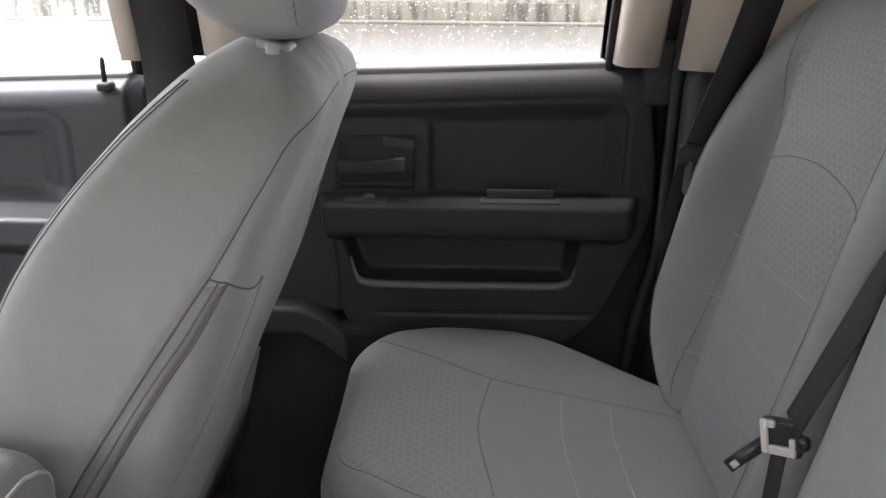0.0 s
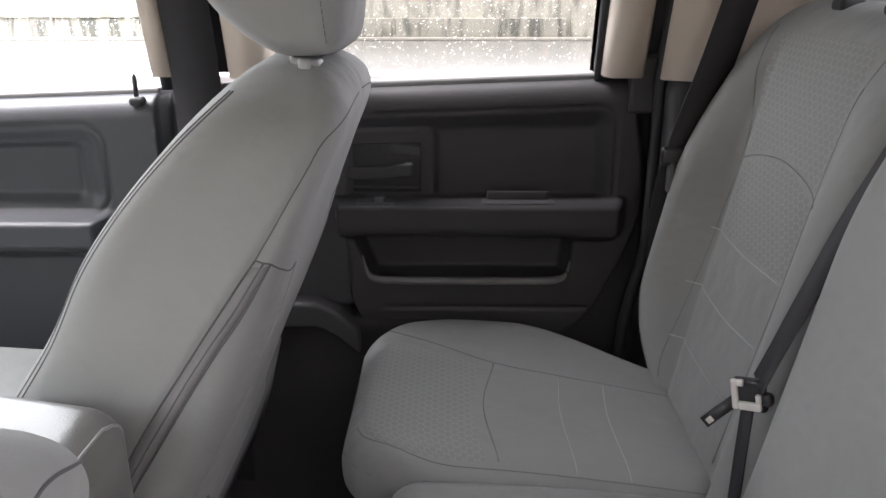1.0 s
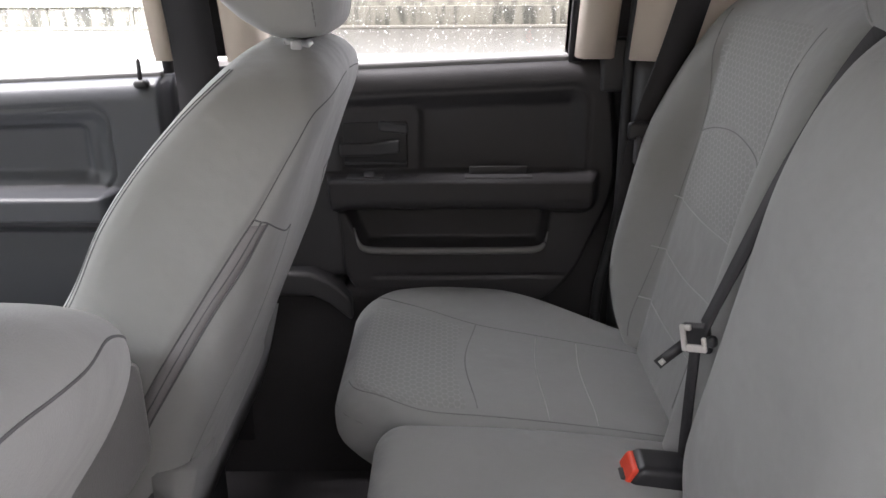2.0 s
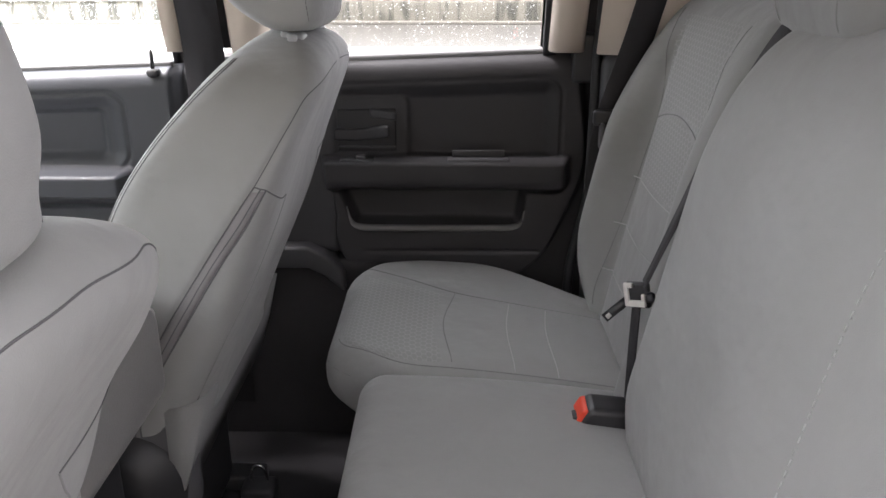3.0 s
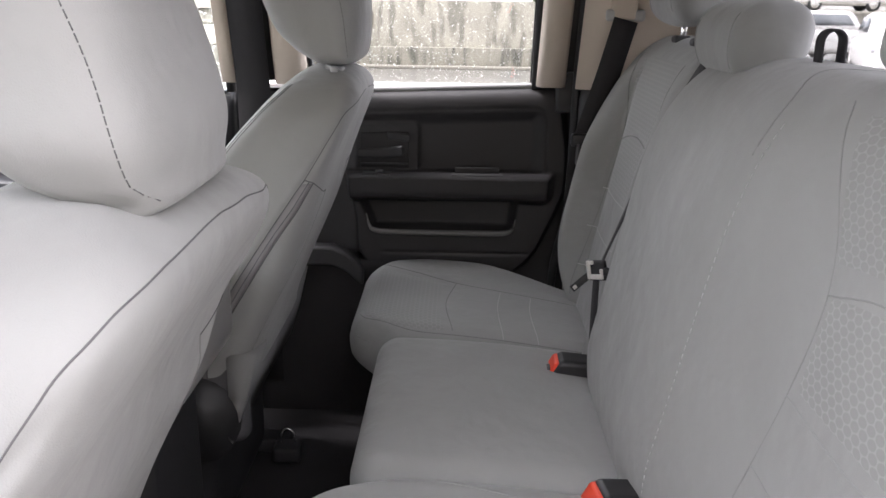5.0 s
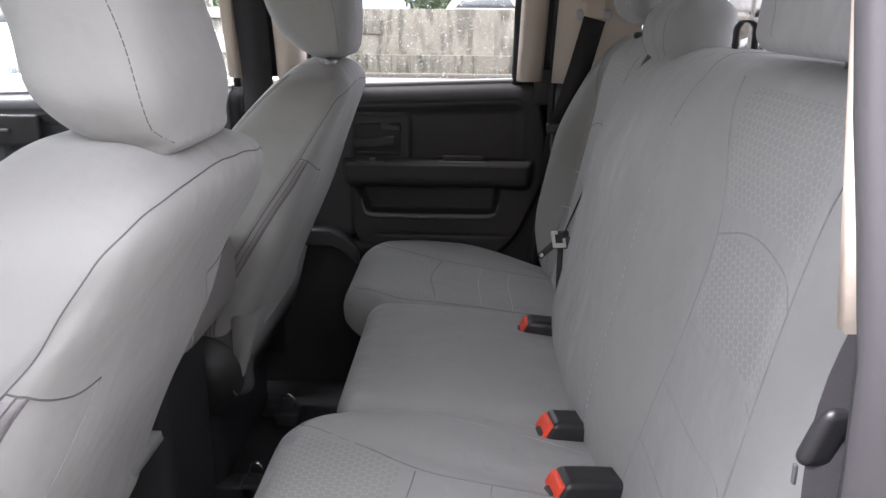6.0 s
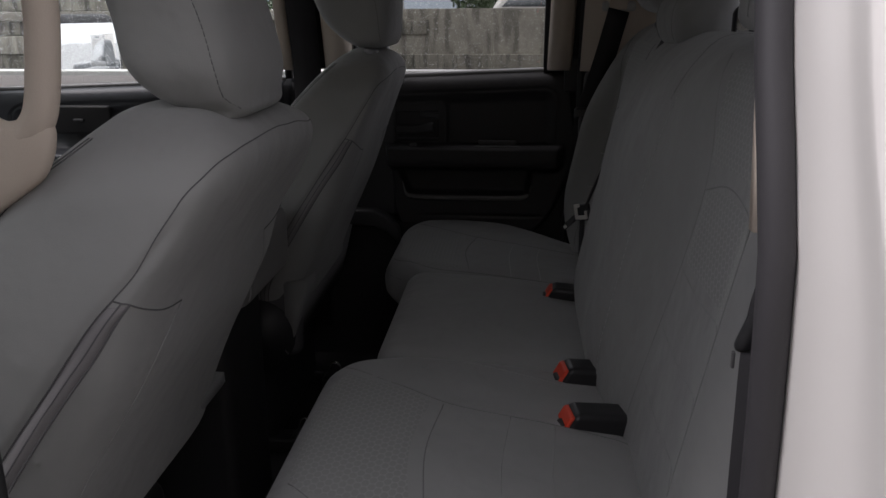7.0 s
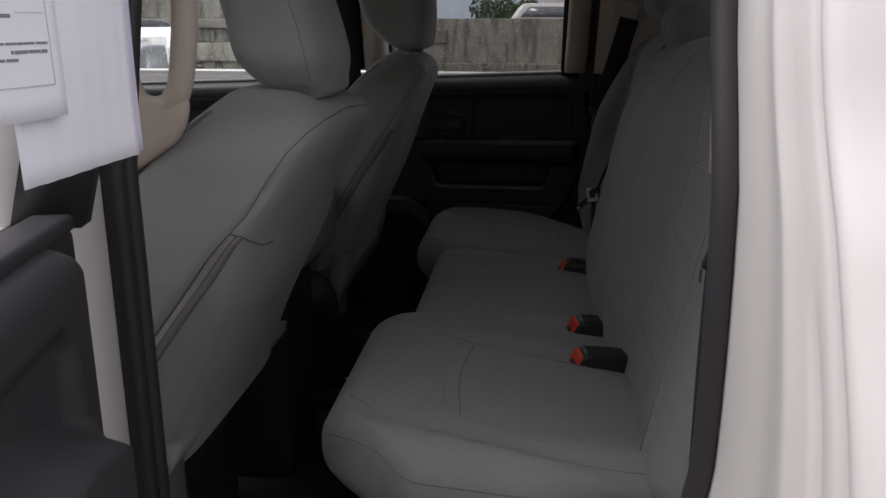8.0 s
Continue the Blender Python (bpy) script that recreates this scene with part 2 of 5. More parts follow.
def tube(points, r, sides=8, bm=None, closed=False, flat=None, side=None):
    """A round bar along points; flat: (width, thickness, up) gives a band instead."""
    bm = bm or bmesh.new()
    pts = [Vector(p) for p in points]
    rings = []
    for i, p in enumerate(pts):
        a = pts[i - 1] if i or closed else p
        b = pts[(i + 1) % len(pts)] if i + 1 < len(pts) or closed else p
        d = (b - a).normalized()
        up = Vector(flat[2] if flat else side) if flat or side else (Vector((0, 0, 1)) if abs(d.z) < 0.9 else Vector((1, 0, 0)))
        s = d.cross(up).normalized()
        u = s.cross(d).normalized()
        if flat:
            w, t = flat[0] / 2, flat[1] / 2
            ring = [p + s * w + u * t, p - s * w + u * t, p - s * w - u * t, p + s * w - u * t]
        else:
            rr = r[i] if isinstance(r, (list, tuple)) else r
            ring = [p + (s * math.cos(2 * math.pi * k / sides) + u * math.sin(2 * math.pi * k / sides)) * rr for k in range(sides)]
        rings.append([bm.verts.new(v) for v in ring])
    n = len(rings[0])
    pairs = list(zip(rings, rings[1:])) + ([(rings[-1], rings[0])] if closed else [])
    for a, b in pairs:
        for k in range(n):
            bm.faces.new((a[k], a[(k + 1) % n], b[(k + 1) % n], b[k]))
    if not closed:
        bm.faces.new(rings[0][::-1])
        bm.faces.new(rings[-1])
    return bm


def curve(points, n=8):
    """Catmull-Rom through points."""
    p = [Vector(v) for v in points]
    p = [2 * p[0] - p[1]] + p + [2 * p[-1] - p[-2]]
    out = []
    for i in range(1, len(p) - 2):
        for k in range(n):
            t = k / n
            out.append(0.5 * (2 * p[i] + (p[i + 1] - p[i - 1]) * t + (2 * p[i - 1] - 5 * p[i] + 4 * p[i + 1] - p[i + 2]) * t * t + (3 * p[i] - p[i - 1] - 3 * p[i + 1] + p[i + 2]) * t ** 3))
    return out + [p[-2]]


def seam(surf, pts, r=0.0013, n=8):
    return tube([surf(p) for p in curve(pts, n)], r, 6)


def patch(surf, corners, nu, nv, lift=0.0014, side=1):
    """A panel sewn on a surface: corners(u, v) gives the place on the flat box; UVs in metres."""
    bm = bmesh.new()
    lay = bm.loops.layers.uv.new("UVMap")
    grid, flat = [], []
    for i in range(nu + 1):
        row, frow = [], []
        for j in range(nv + 1):
            p = Vector(corners(i / nu, j / nv))
            e = 1e-3
            s0 = surf(p)
            pu = surf(Vector(corners(min(1, i / nu + e), j / nv))) - surf(Vector(corners(max(0, i / nu - e), j / nv)))
            pv = surf(Vector(corners(i / nu, min(1, j / nv + e)))) - surf(Vector(corners(i / nu, max(0, j / nv - e))))
            nrm = pu.cross(pv).normalized() * side
            edge = min(1.0, 12 * min(i / nu, 1 - i / nu, j / nv, 1 - j / nv))
            row.append(bm.verts.new(s0 + nrm * (lift * (1.15 * edge - 0.15))))
            frow.append(p)
        grid.append(row)
        flat.append(frow)
    for i in range(nu):
        for j in range(nv):
            idx = ((i, j), (i + 1, j), (i + 1, j + 1), (i, j + 1))
            f = bm.faces.new([grid[a][b] for a, b in idx])
            for l, (a, b) in zip(f.loops, idx):
                q = flat[a][b]
                l[lay].uv = (q.y, q.x + q.z)
    return bm


def sm(a, b, x):
    t = max(0.0, min(1.0, (x - a) / (b - a)))
    return t * t * (3 - 2 * t)


def rrect(x, z, x0, x1, z0, z1, r):
    """Signed distance to a rounded rectangle (inside is minus)."""
    dx, dz = abs(x - (x0 + x1) / 2) - (x1 - x0) / 2 + r, abs(z - (z0 + z1) / 2) - (z1 - z0) / 2 + r
    return math.hypot(max(dx, 0), max(dz, 0)) + min(max(dx, dz), 0) - r


def relief(x0, x1, z0, z1, nx, nz, depth, back):
    """A moulded panel facing -y: depth(x, z) is its y; closed behind at y = back."""
    bm = bmesh.new()
    front = [[bm.verts.new((x0 + (x1 - x0) * i / nx, depth(x0 + (x1 - x0) * i / nx, z0 + (z1 - z0) * j / nz), z0 + (z1 - z0) * j / nz)) for j in range(nz + 1)] for i in range(nx + 1)]
    for i in range(nx):
        for j in range(nz):
            bm.faces.new((front[i][j], front[i + 1][j], front[i + 1][j + 1], front[i][j + 1]))
    rim = [front[i][0] for i in range(nx + 1)] + [front[nx][j] for j in range(1, nz + 1)] + [front[i][nz] for i in range(nx - 1, -1, -1)] + [front[0][j] for j in range(nz - 1, 0, -1)]
    rear = [bm.verts.new((v.co.x, back, v.co.z)) for v in rim]
    for k in range(len(rim)):
        k2 = (k + 1) % len(rim)
        bm.faces.new((rim[k], rear[k], rear[k2], rim[k2]))
    bm.faces.new(rear)
    return bm


def column(rings):
    """A closed loft through rings of points of equal count."""
    bm = bmesh.new()
    vs = [[bm.verts.new(p) for p in ring] for ring in rings]
    n = len(vs[0])
    for a, b in zip(vs, vs[1:]):
        for k in range(n):
            bm.faces.new((a[k], a[(k + 1) % n], b[(k + 1) % n], b[k]))
    bm.faces.new(vs[0][::-1])
    bm.faces.new(vs[-1])
    return bm


# ---- the cab's shell ----
FLOOR, SILL, ROOF = 0.70, 1.475, 1.93
NEAR, FAR = -0.76, 0.84
alone("floor", box(-1.6, 0.95, -0.80, 0.88, FLOOR - 0.05, FLOOR), CARPET, "black carpet on the cab floor", "floor", "structure")
# Unseen ceiling, carried forward to narrow the windscreen opening and its light.
alone("ceiling", box(-0.98, 1.0, -0.72, 0.78, ROOF, ROOF + 0.06, 0.02), HEADLINER, "grey beige cloth headliner of the cab", "ceiling", "structure")
# far side below the windows, near side ahead of the rear door
alone("wall_far", box(-1.6, 0.97, 0.90, 0.96, 0.45, SILL - 0.01), WHITE, "white steel flank of the truck", "body panel", "structure")
alone("wall_near_front", box(-1.6, 0.10, -0.88, -0.80, 0.45, SILL - 0.02), WHITE, "white steel front door skin", "body panel", "structure")
alone("wall_front", box(-1.66, -1.6, -0.85, 0.95, 0.45, 1.40), BLACK, "black dashboard bulkhead", "bulkhead", "structure")
alone("wall_rear", box(0.93, 0.99, -0.86, 0.92, 0.45, 1.52), GREYP, "grey cab rear wall trim", "wall", "structure")


def wedge(bm):
    """The belt line falls a little towards the front."""
    for v in bm.verts:
        v.co.z += 0.038 * (v.co.x - 0.607) * sm(1.28, 1.43, v.co.z)
    return bm


def lean(z):
    """How far the sides lean in above the sill."""
    return 0.28 * max(0.0, z - SILL)


def upright(x0, x1, y, inner, name, mat, label, z0=SILL, z1=ROOF, shift=0.0, thick=0.05):
    s = 1 if y > 0 else -1
    rings = []
    for k in range(7):
        z = z0 + (z1 - z0) * k / 6
        yy, dx = abs(y) - lean(z), shift * (z - z0)
        w = (x1 - x0)
        prof = [(0, 0), (0.15, -inner), (0.85, -inner), (1, 0), (1, thick), (0, thick)]
        rings.append([(x0 + dx + w * a, s * (yy + b), z) for a, b in prof])
    return alone(name, column(rings), mat, label, "pillar", "structure")


# pillars: far B, far door frame, far C, near B, near C
upright(-0.056, -0.021, 0.80, 0.015, "pillar_trim", BEIGE, "beige plastic trim round the front window")
upright(0.058, 0.125, 0.80, 0.03, "pillar_trim", BEIGE, "beige plastic trim of the centre pillar")
upright(0.613, 0.672, 0.80, 0.02, "pillar_trim", BEIGE, "beige plastic trim on the rear door frame", shift=0.02)
upright(0.69, 0.99, 0.76, 0.02, "pillar_trim", BEIGE, "beige plastic rear corner trim of the cab", shift=0.02)
upright(-0.05, 0.70, 0.87, 0.0, "pillar", BLACK, "black rubber window channel", z0=1.78, thick=0.03)
upright(-0.06, 0.13, 0.845, 0.0, "pillar", BLACK, "black centre pillar behind its trim", thick=0.04)
upright(0.605, 0.95, 0.845, 0.0, "pillar", BLACK, "black rear pillar behind its trim", thick=0.04)
upright(0.697, 0.99, -0.706, 0.020, "pillar_trim", BEIGE, "beige plastic rear corner trim of the cab", shift=0.02, thick=0.010)
upright(-1.0, -0.9, 0.80, 0.02, "pillar_trim", BEIGE, "beige plastic windscreen pillar trim", shift=0.6)
upright(-1.0, -0.9, -0.74, 0.02, "pillar_trim", BEIGE, "beige plastic windscreen pillar trim", shift=0.6)
# rear window wall above the sill
for y0, y1 in ((-0.70, -0.52), (0.56, 0.74)):
    alone("wall_rear_trim", box(0.94, 0.985, y0, y1, 1.52, ROOF, 0.01), BEIGE, "beige trim beside the rear window", "trim", "structure")
alone("wall_rear_top", box(0.94, 0.985, -0.70, 0.74, 1.86, ROOF, 0.01), BEIGE, "beige trim above the rear window", "trim", "structure")

# ---- windows ----


def pane(name, rings, label, mat=None):
    ob = alone(name, column(rings), mat or GLASS, label, "window", "structure", smooth=False)
    ob.visible_shadow = False
    return ob


def side_pane(name, x0, x1, y, label, mat=None):
    s = 1 if y > 0 else -1
    rings = []
    for z in (SILL - 0.02, ROOF):
        yy = s * (abs(y) - lean(z))
        rings.append([(x0, yy, z), (x1, yy, z), (x1, yy + s * 0.004, z), (x0, yy + s * 0.004, z)])
    return pane(name, rings, label, mat)


side_pane("window_1", 0.12, 0.62, 0.862, "tinted rear door window beaded with rain", TINTED)
side_pane("window_2", -0.95, -0.05, 0.862, "front door window beaded with rain")
pane("window_5", [[(x, y, z) for x, y, z in ((-1.57, -0.78, 1.40), (-1.57, 0.84, 1.40), (-0.99, 0.66, 1.93), (-0.99, -0.60, 1.93))], [(x - 0.005, y, z) for x, y, z in ((-1.57, -0.78, 1.40), (-1.57, 0.84, 1.40), (-0.99, 0.66, 1.93), (-0.99, -0.60, 1.93))]], "windscreen of the cab", SCREEN)
side_pane("window_3", -0.95, 0.05, -0.83, "front door window")
pane("window_4", [[(0.955, y, z) for y, z in ((-0.55, 1.5), (0.58, 1.5), (0.58, 1.87), (-0.55, 1.87))], [(0.960, y, z) for y, z in ((-0.55, 1.5), (0.58, 1.5), (0.58, 1.87), (-0.55, 1.87))]], "dark tinted rear window of the cab", PRIVACY)

# ---- far rear door ----


def rear_door_depth(x, z):
    """y of the inner face of the rear door at x, z: top roll, recess, armrest and pocket."""
    roll = max(0.0, min(1.0, (z - 1.436) / 0.034))
    y = 0.815 + 0.034 * (1 - math.sqrt(1 - 0.985 * roll * roll))
    d = rrect(x, z, 0.06, 0.641, 1.22, 1.427, 0.032)
    y += 0.019 * sm(0.002, -0.034, d) + 0.004 * math.exp(-((d - 0.001) / 0.0026) ** 2)
    y -= 0.008 * sm(0.006, -0.004, rrect(x, z, 0.10, 0.363, 1.25, 1.401, 0.016))
    arm = sm(1.2885, 1.281, z) * sm(0.0, -0.022, rrect(x, z, 0.17, 0.664, 1.213, 1.33, 0.030)) * sm(0.196, 0.216, x)
    arm *= 1 - 0.10 * sm(1.252, 1.226, z)
    y -= arm * (y - 0.768)
    d = rrect(x, z, 0.233 + 0.40 * (1.218 - z), 0.582 - 0.12 * (1.218 - z), 1.150, 1.30, 0.014)
    y += 0.030 * sm(0.005, -0.014, d) * (1 - arm) * sm(1.245, 1.235, z)
    y += 0.003 * math.exp(-((z - 1.098) / 0.003) ** 2) * sm(0.27, 0.30, x) * sm(0.625, 0.60, x)
    edge = rrect(x, z, 0.222 - 0.06 * sm(1.15, 1.45, z), 0.690 - 0.02 * sm(1.3, 1.47, z) - 0.068 * sm(1.28, 1.05, z), 1.04, 1.60, 0.09)
    return y + 0.045 * sm(-0.006, 0.010, edge)


def open_door_depth(x, z):
    """y of the inner face of the open rear door, which shows its hinge end: soft top, shallow recess and curved armrest."""
    roll = max(0.0, min(1.0, (z - 1.440) / 0.030))
    y = 0.815 + 0.034 * (1 - math.sqrt(1 - 0.985 * roll * roll))
    arm = sm(-0.012, 0.012, 1.315 + 0.05 * sm(0.20, 0.36, x) - z) * sm(0.195, 0.26, x)
    y += 0.012 * sm(0.0, -0.026, rrect(x, z, 0.214, 0.66, 1.20, 1.425, 0.04)) * (1 - arm) - 0.040 * arm
    return y + 0.045 * sm(-0.012, 0.008, rrect(x, z, 0.172, 0.70, 0.60, 1.474, 0.035))


OPEN = radians(75)
SWUNG = Matrix(((math.cos(OPEN), -math.sin(OPEN), 0, 0.195 - 0.17 * math.cos(OPEN) + 0.815 * math.sin(OPEN)),
                (-math.sin(OPEN), -math.cos(OPEN), 0, -0.915 + 0.17 * math.sin(OPEN) + 0.815 * math.cos(OPEN)),
                (0, 0, 1, 0), (0, 0, 0, 1)))


def build_rear_door(m, base, label, seal, depth, fitted=True):
    """A rear door: moulded inner panel, handle, switch, armrest slot and window frame, set by m."""
    d = thing("rear_door", base, label, "door", "rear doors")

    def add(name, bm, mat, parent, label="", smooth=True):
        wedge(bm).transform(m)
        return part(name, bm, mat, parent, label, smooth)

    add("panel", relief(0.05, 0.72, 0.66, SILL - 0.006, 230, 260, depth, 0.885), BLACK, d)
    add("window_seal", box(0.10, 0.625, 0.835, 0.87, SILL - 0.012, SILL + 0.002, 0.005), seal, d, "window seal strip")
    if fitted:
        bezel = add("handle_bezel", rounded((0.287, 0.839, 1.335), (0.128, 0.020, 0.108), 0.009, 3, 3)[0], BLACK, d)
        add("handle_cup", rounded((0.287, 0.828, 1.335), (0.108, 0.008, 0.088), 0.0035, 2, 2)[0], CUP, bezel)
        add("handle", rounded((0.278, 0.826, 1.328), (0.104, 0.012, 0.026), 0.0055, 3, 6, lambda p: Vector((p.x, p.y - 6.0 * max(0.0, p.x + 0.01) ** 2 * (p.x > -0.01), p.z + 0.010 * sm(0.0, 0.052, p.x) - 0.002)))[0], BLACK, bezel, "black plastic pull lever")
        add("lock_lever", rounded((0.318, 0.826, 1.367), (0.050, 0.012, 0.020), 0.005, 3, 4, lambda p: Vector((p.x, p.y - 0.2 * max(0.0, p.z), p.z - 0.16 * p.x)))[0], SOFT, bezel)
        add("bezel_rib", rounded((0.287, 0.823, 1.301), (0.105, 0.008, 0.004), 0.0015, 2, 2)[0], SOFT, bezel)
        add("pocket_lip", tube(curve([(0.246, 0.815, 1.188), (0.254, 0.809, 1.162), (0.266, 0.806, 1.152), (0.30, 0.8045, 1.1495), (0.40, 0.804, 1.149), (0.53, 0.8045, 1.1495), (0.562, 0.806, 1.152), (0.574, 0.810, 1.160), (0.580, 0.815, 1.180)], 5), [0.0015 + 0.0052 * sm(0, 12, min(k, 40 - k)) for k in range(41)], 8), LIP, d, "pocket lip, its highlight put in as paler grey")
        sw = add("switch_plate", rounded((0.272, 0.793, 1.283), (0.062, 0.030, 0.006), 0.002, 2, 2)[0], SOFT, d)
        add("window_switch", rounded((0.278, 0.793, 1.288), (0.018, 0.012, 0.010), 0.004, 2, 1)[0], GREYP, sw)
        slot = add("armrest_slot", rounded((0.492, 0.795, 1.283), (0.112, 0.026, 0.006), 0.002, 2, 2)[0], SOFT, d)
        add("slot_lip", rounded((0.492, 0.805, 1.291), (0.096, 0.006, 0.016), 0.002, 2, 2)[0], DEEP, slot)
    for x0, x1 in ((0.095, 0.125), (0.605, 0.628)):
        add("window_frame", column([[(x0, 0.83 - lean(z), z), (x1, 0.83 - lean(z), z), (x1, 0.885 - lean(z), z), (x0, 0.885 - lean(z), z)] for z in (SILL - 0.01, 1.65, ROOF - 0.02)]), DEEP, d)
    add("outer_skin", box(0.06, 0.72, 0.887, 0.93, 0.55, SILL - 0.01, 0.01), WHITE, d, "white painted outer skin")
    return d


build_rear_door(Matrix.Identity(4), (0.4, 0.84, FLOOR), "closed dark plastic rear door with armrest and map pocket", SEALP, rear_door_depth)
near_door = build_rear_door(SWUNG, (0.25, -1.15, FLOOR), "rear door swung wide open with papers on its window", DEEP, open_door_depth, False)

# ---- far front door ----


def front_door_depth(x, z):
    roll = max(0.0, min(1.0, (z - 1.436) / 0.036))
    y = 0.80 + 0.034 * (1 - math.sqrt(1 - 0.985 * roll * roll))
    d = rrect(x, z, -0.80, -0.147, 1.262, 1.430, 0.034)
    y += 0.015 * sm(0.002, -0.030, d) + 0.006 * math.exp(-((d - 0.002) / 0.003) ** 2)
    d = rrect(x, z, -0.62, -0.195, 1.287, 1.392, 0.010)
    y += 0.012 * sm(0.012, -0.006, d)
    arm = sm(1.205, 1.222, z) * sm(1.268, 1.258, z) * sm(-0.13, -0.16, x)
    y -= 0.05 * arm
    y += 0.025 * sm(0.010, -0.012, rrect(x, z, -0.85, -0.10, 0.98, 1.19, 0.03)) * (1 - arm)
    return y + 0.05 * sm(-0.062, -0.050, x)


def build_front_door():
    d = thing("front_door", (-0.5, 0.84, FLOOR), "closed dark plastic front passenger door with lock pin", "door")
    part("panel", wedge(relief(-1.0, -0.04, 0.72, 1.472, 280, 220, front_door_depth, 0.885)), FRONTP, d)
    part("window_seal", wedge(box(-0.98, -0.058, 0.828, 0.868, 1.466, 1.480, 0.005)), SEALP, d, "pale window seal strip")
    pin = part("lock_pin", tube([(-0.086, 0.805, 1.440), (-0.086, 0.805, 1.462), (-0.086, 0.805, 1.474), (-0.086, 0.805, 1.478)], [0.0035, 0.0035, 0.0030, 0.0015], 10), DEEP, d)
    part("pin_collar", rounded((-0.086, 0.807, 1.437), (0.022, 0.022, 0.014), 0.006, 3, 2)[0], SOFT, pin)
    bez = part("handle_bezel", rounded((-0.60, 0.800, 1.345), (0.16, 0.02, 0.075), 0.008, 3, 3)[0], DEEP, d)
    part("handle", rounded((-0.605, 0.787, 1.345), (0.030, 0.010, 0.008), 0.0035, 3, 2)[0], GREYP, bez, "grey door pull lever")
    part("window_frame", column([[(x, 0.83 - lean(z), z), (x + 0.014, 0.83 - lean(z), z), (x + 0.014, 0.885 - lean(z), z), (x, 0.885 - lean(z), z)] for x, z in ((-0.055, 1.45), (-0.054, 1.65), (-0.05, ROOF - 0.02))]), DEEP, d)
    return d


build_front_door()

# ---- rear bench ----


def plump(top):
    """Cushion shape: rises to the front, narrows towards the back, with a soft crown."""
    def bend(p):
        q = Vector(p)
        q.z += -0.085 * p.x + 0.010 * math.cos(7 * p.x) * sm(-0.02, 0.05, p.z)
        q.x -= 0.012 * sm(-0.05, 0.02, p.z) * sm(-0.05, -0.2, p.x)
        return top(p, q)
    return bend


def far_taper(p, q):
    q.y -= 0.13 * sm(-0.02, 0.24, p.x) * sm(0.0, 0.2, p.y)
    corner = sm(-0.06, -0.23, p.x)
    q.y *= 1 - 0.13 * corner * corner
    q.x += 0.05 * corner * sm(0.12, 0.22, abs(p.y)) ** 2
    q.z += 0.007 * sm(0.10, 0.19, p.y) * sm(0, 0.05, p.z)
    q.x += 0.05 * sm(0.0, -0.08, p.z) * sm(0, -0.2, p.x)
    return q


def near_taper(p, q):
    corner = sm(-0.06, -0.23, p.x)
    q.y *= 1 - 0.10 * corner * corner
    q.x += 0.078 * corner * sm(0.13, 0.27, -p.y) ** 2 + 0.05 * corner * sm(0.2, 0.27, p.y) ** 2
    q.y += 0.05 * sm(0.0, 0.24, p.x) * sm(-0.1, -0.25, p.y)
    up = sm(0, 0.05, p.z)
    q.z += 0.010 * sm(-0.14, -0.24, p.y) * up
    # creases beside the outer and inner bolsters
    outer, inner = p.y + 0.177 + 0.279 * (p.x + 0.138), p.y - 0.172 + 0.40 * (p.x + 0.138) - 0.45 * (p.x + 0.138) ** 2
    q.z -= up * sm(-0.20, -0.12, p.x) * (0.010 * math.exp(-(outer / 0.014) ** 2) + 0.005 * math.exp(-(inner / 0.016) ** 2))
    q.x += 0.05 * sm(0.0, -0.08, p.z) * sm(0, -0.2, p.x)
    return q


def mid_taper(p, q):
    q.x += 0.05 * sm(0.0, -0.08, p.z) * sm(0, -0.2, p.x)
    return q


def recline(out_lo, out_hi, bulge=None, k_lo=0.5, tuck=0.0):
    """Backrest shape: leans back, with proud bolsters at the given places across it; tuck draws the foot of the upper bolster in."""
    def bend(p):
        front = sm(0.03, -0.05, p.x)
        q = Vector(p)
        q.x += 0.20 * p.z
        low = sm(0.32, 0.05, p.z)
        upper = sm(out_hi - 0.025, out_hi + 0.030, p.y)
        q.x -= front * 0.062 * low * (upper + k_lo * sm(out_lo + 0.02, out_lo - 0.06, p.y))
        q.x += front * 0.006 * math.exp(-((p.y - out_hi + 0.014) / 0.009) ** 2) * sm(0.26, 0.18, p.z)
        if tuck:
            k = max(0.0, -0.08 - p.z)
            q.x += front * tuck * 1.9 * k * k * upper
            q.y -= tuck * 1.1 * k * k * upper
        q.x += front * 0.014 * sm(0.19, 0.28, p.z)
        if bulge:
            q.x -= front * bulge(p)
        q.y *= 1 - 0.025 * sm(0.15, 0.28, p.z)
        return q
    return bend


def sew(surf, lines, parent, mat=None, r=0.0008):
    for pts in lines:
        part("seam", seam(surf, pts, r), mat or CREASE, parent)


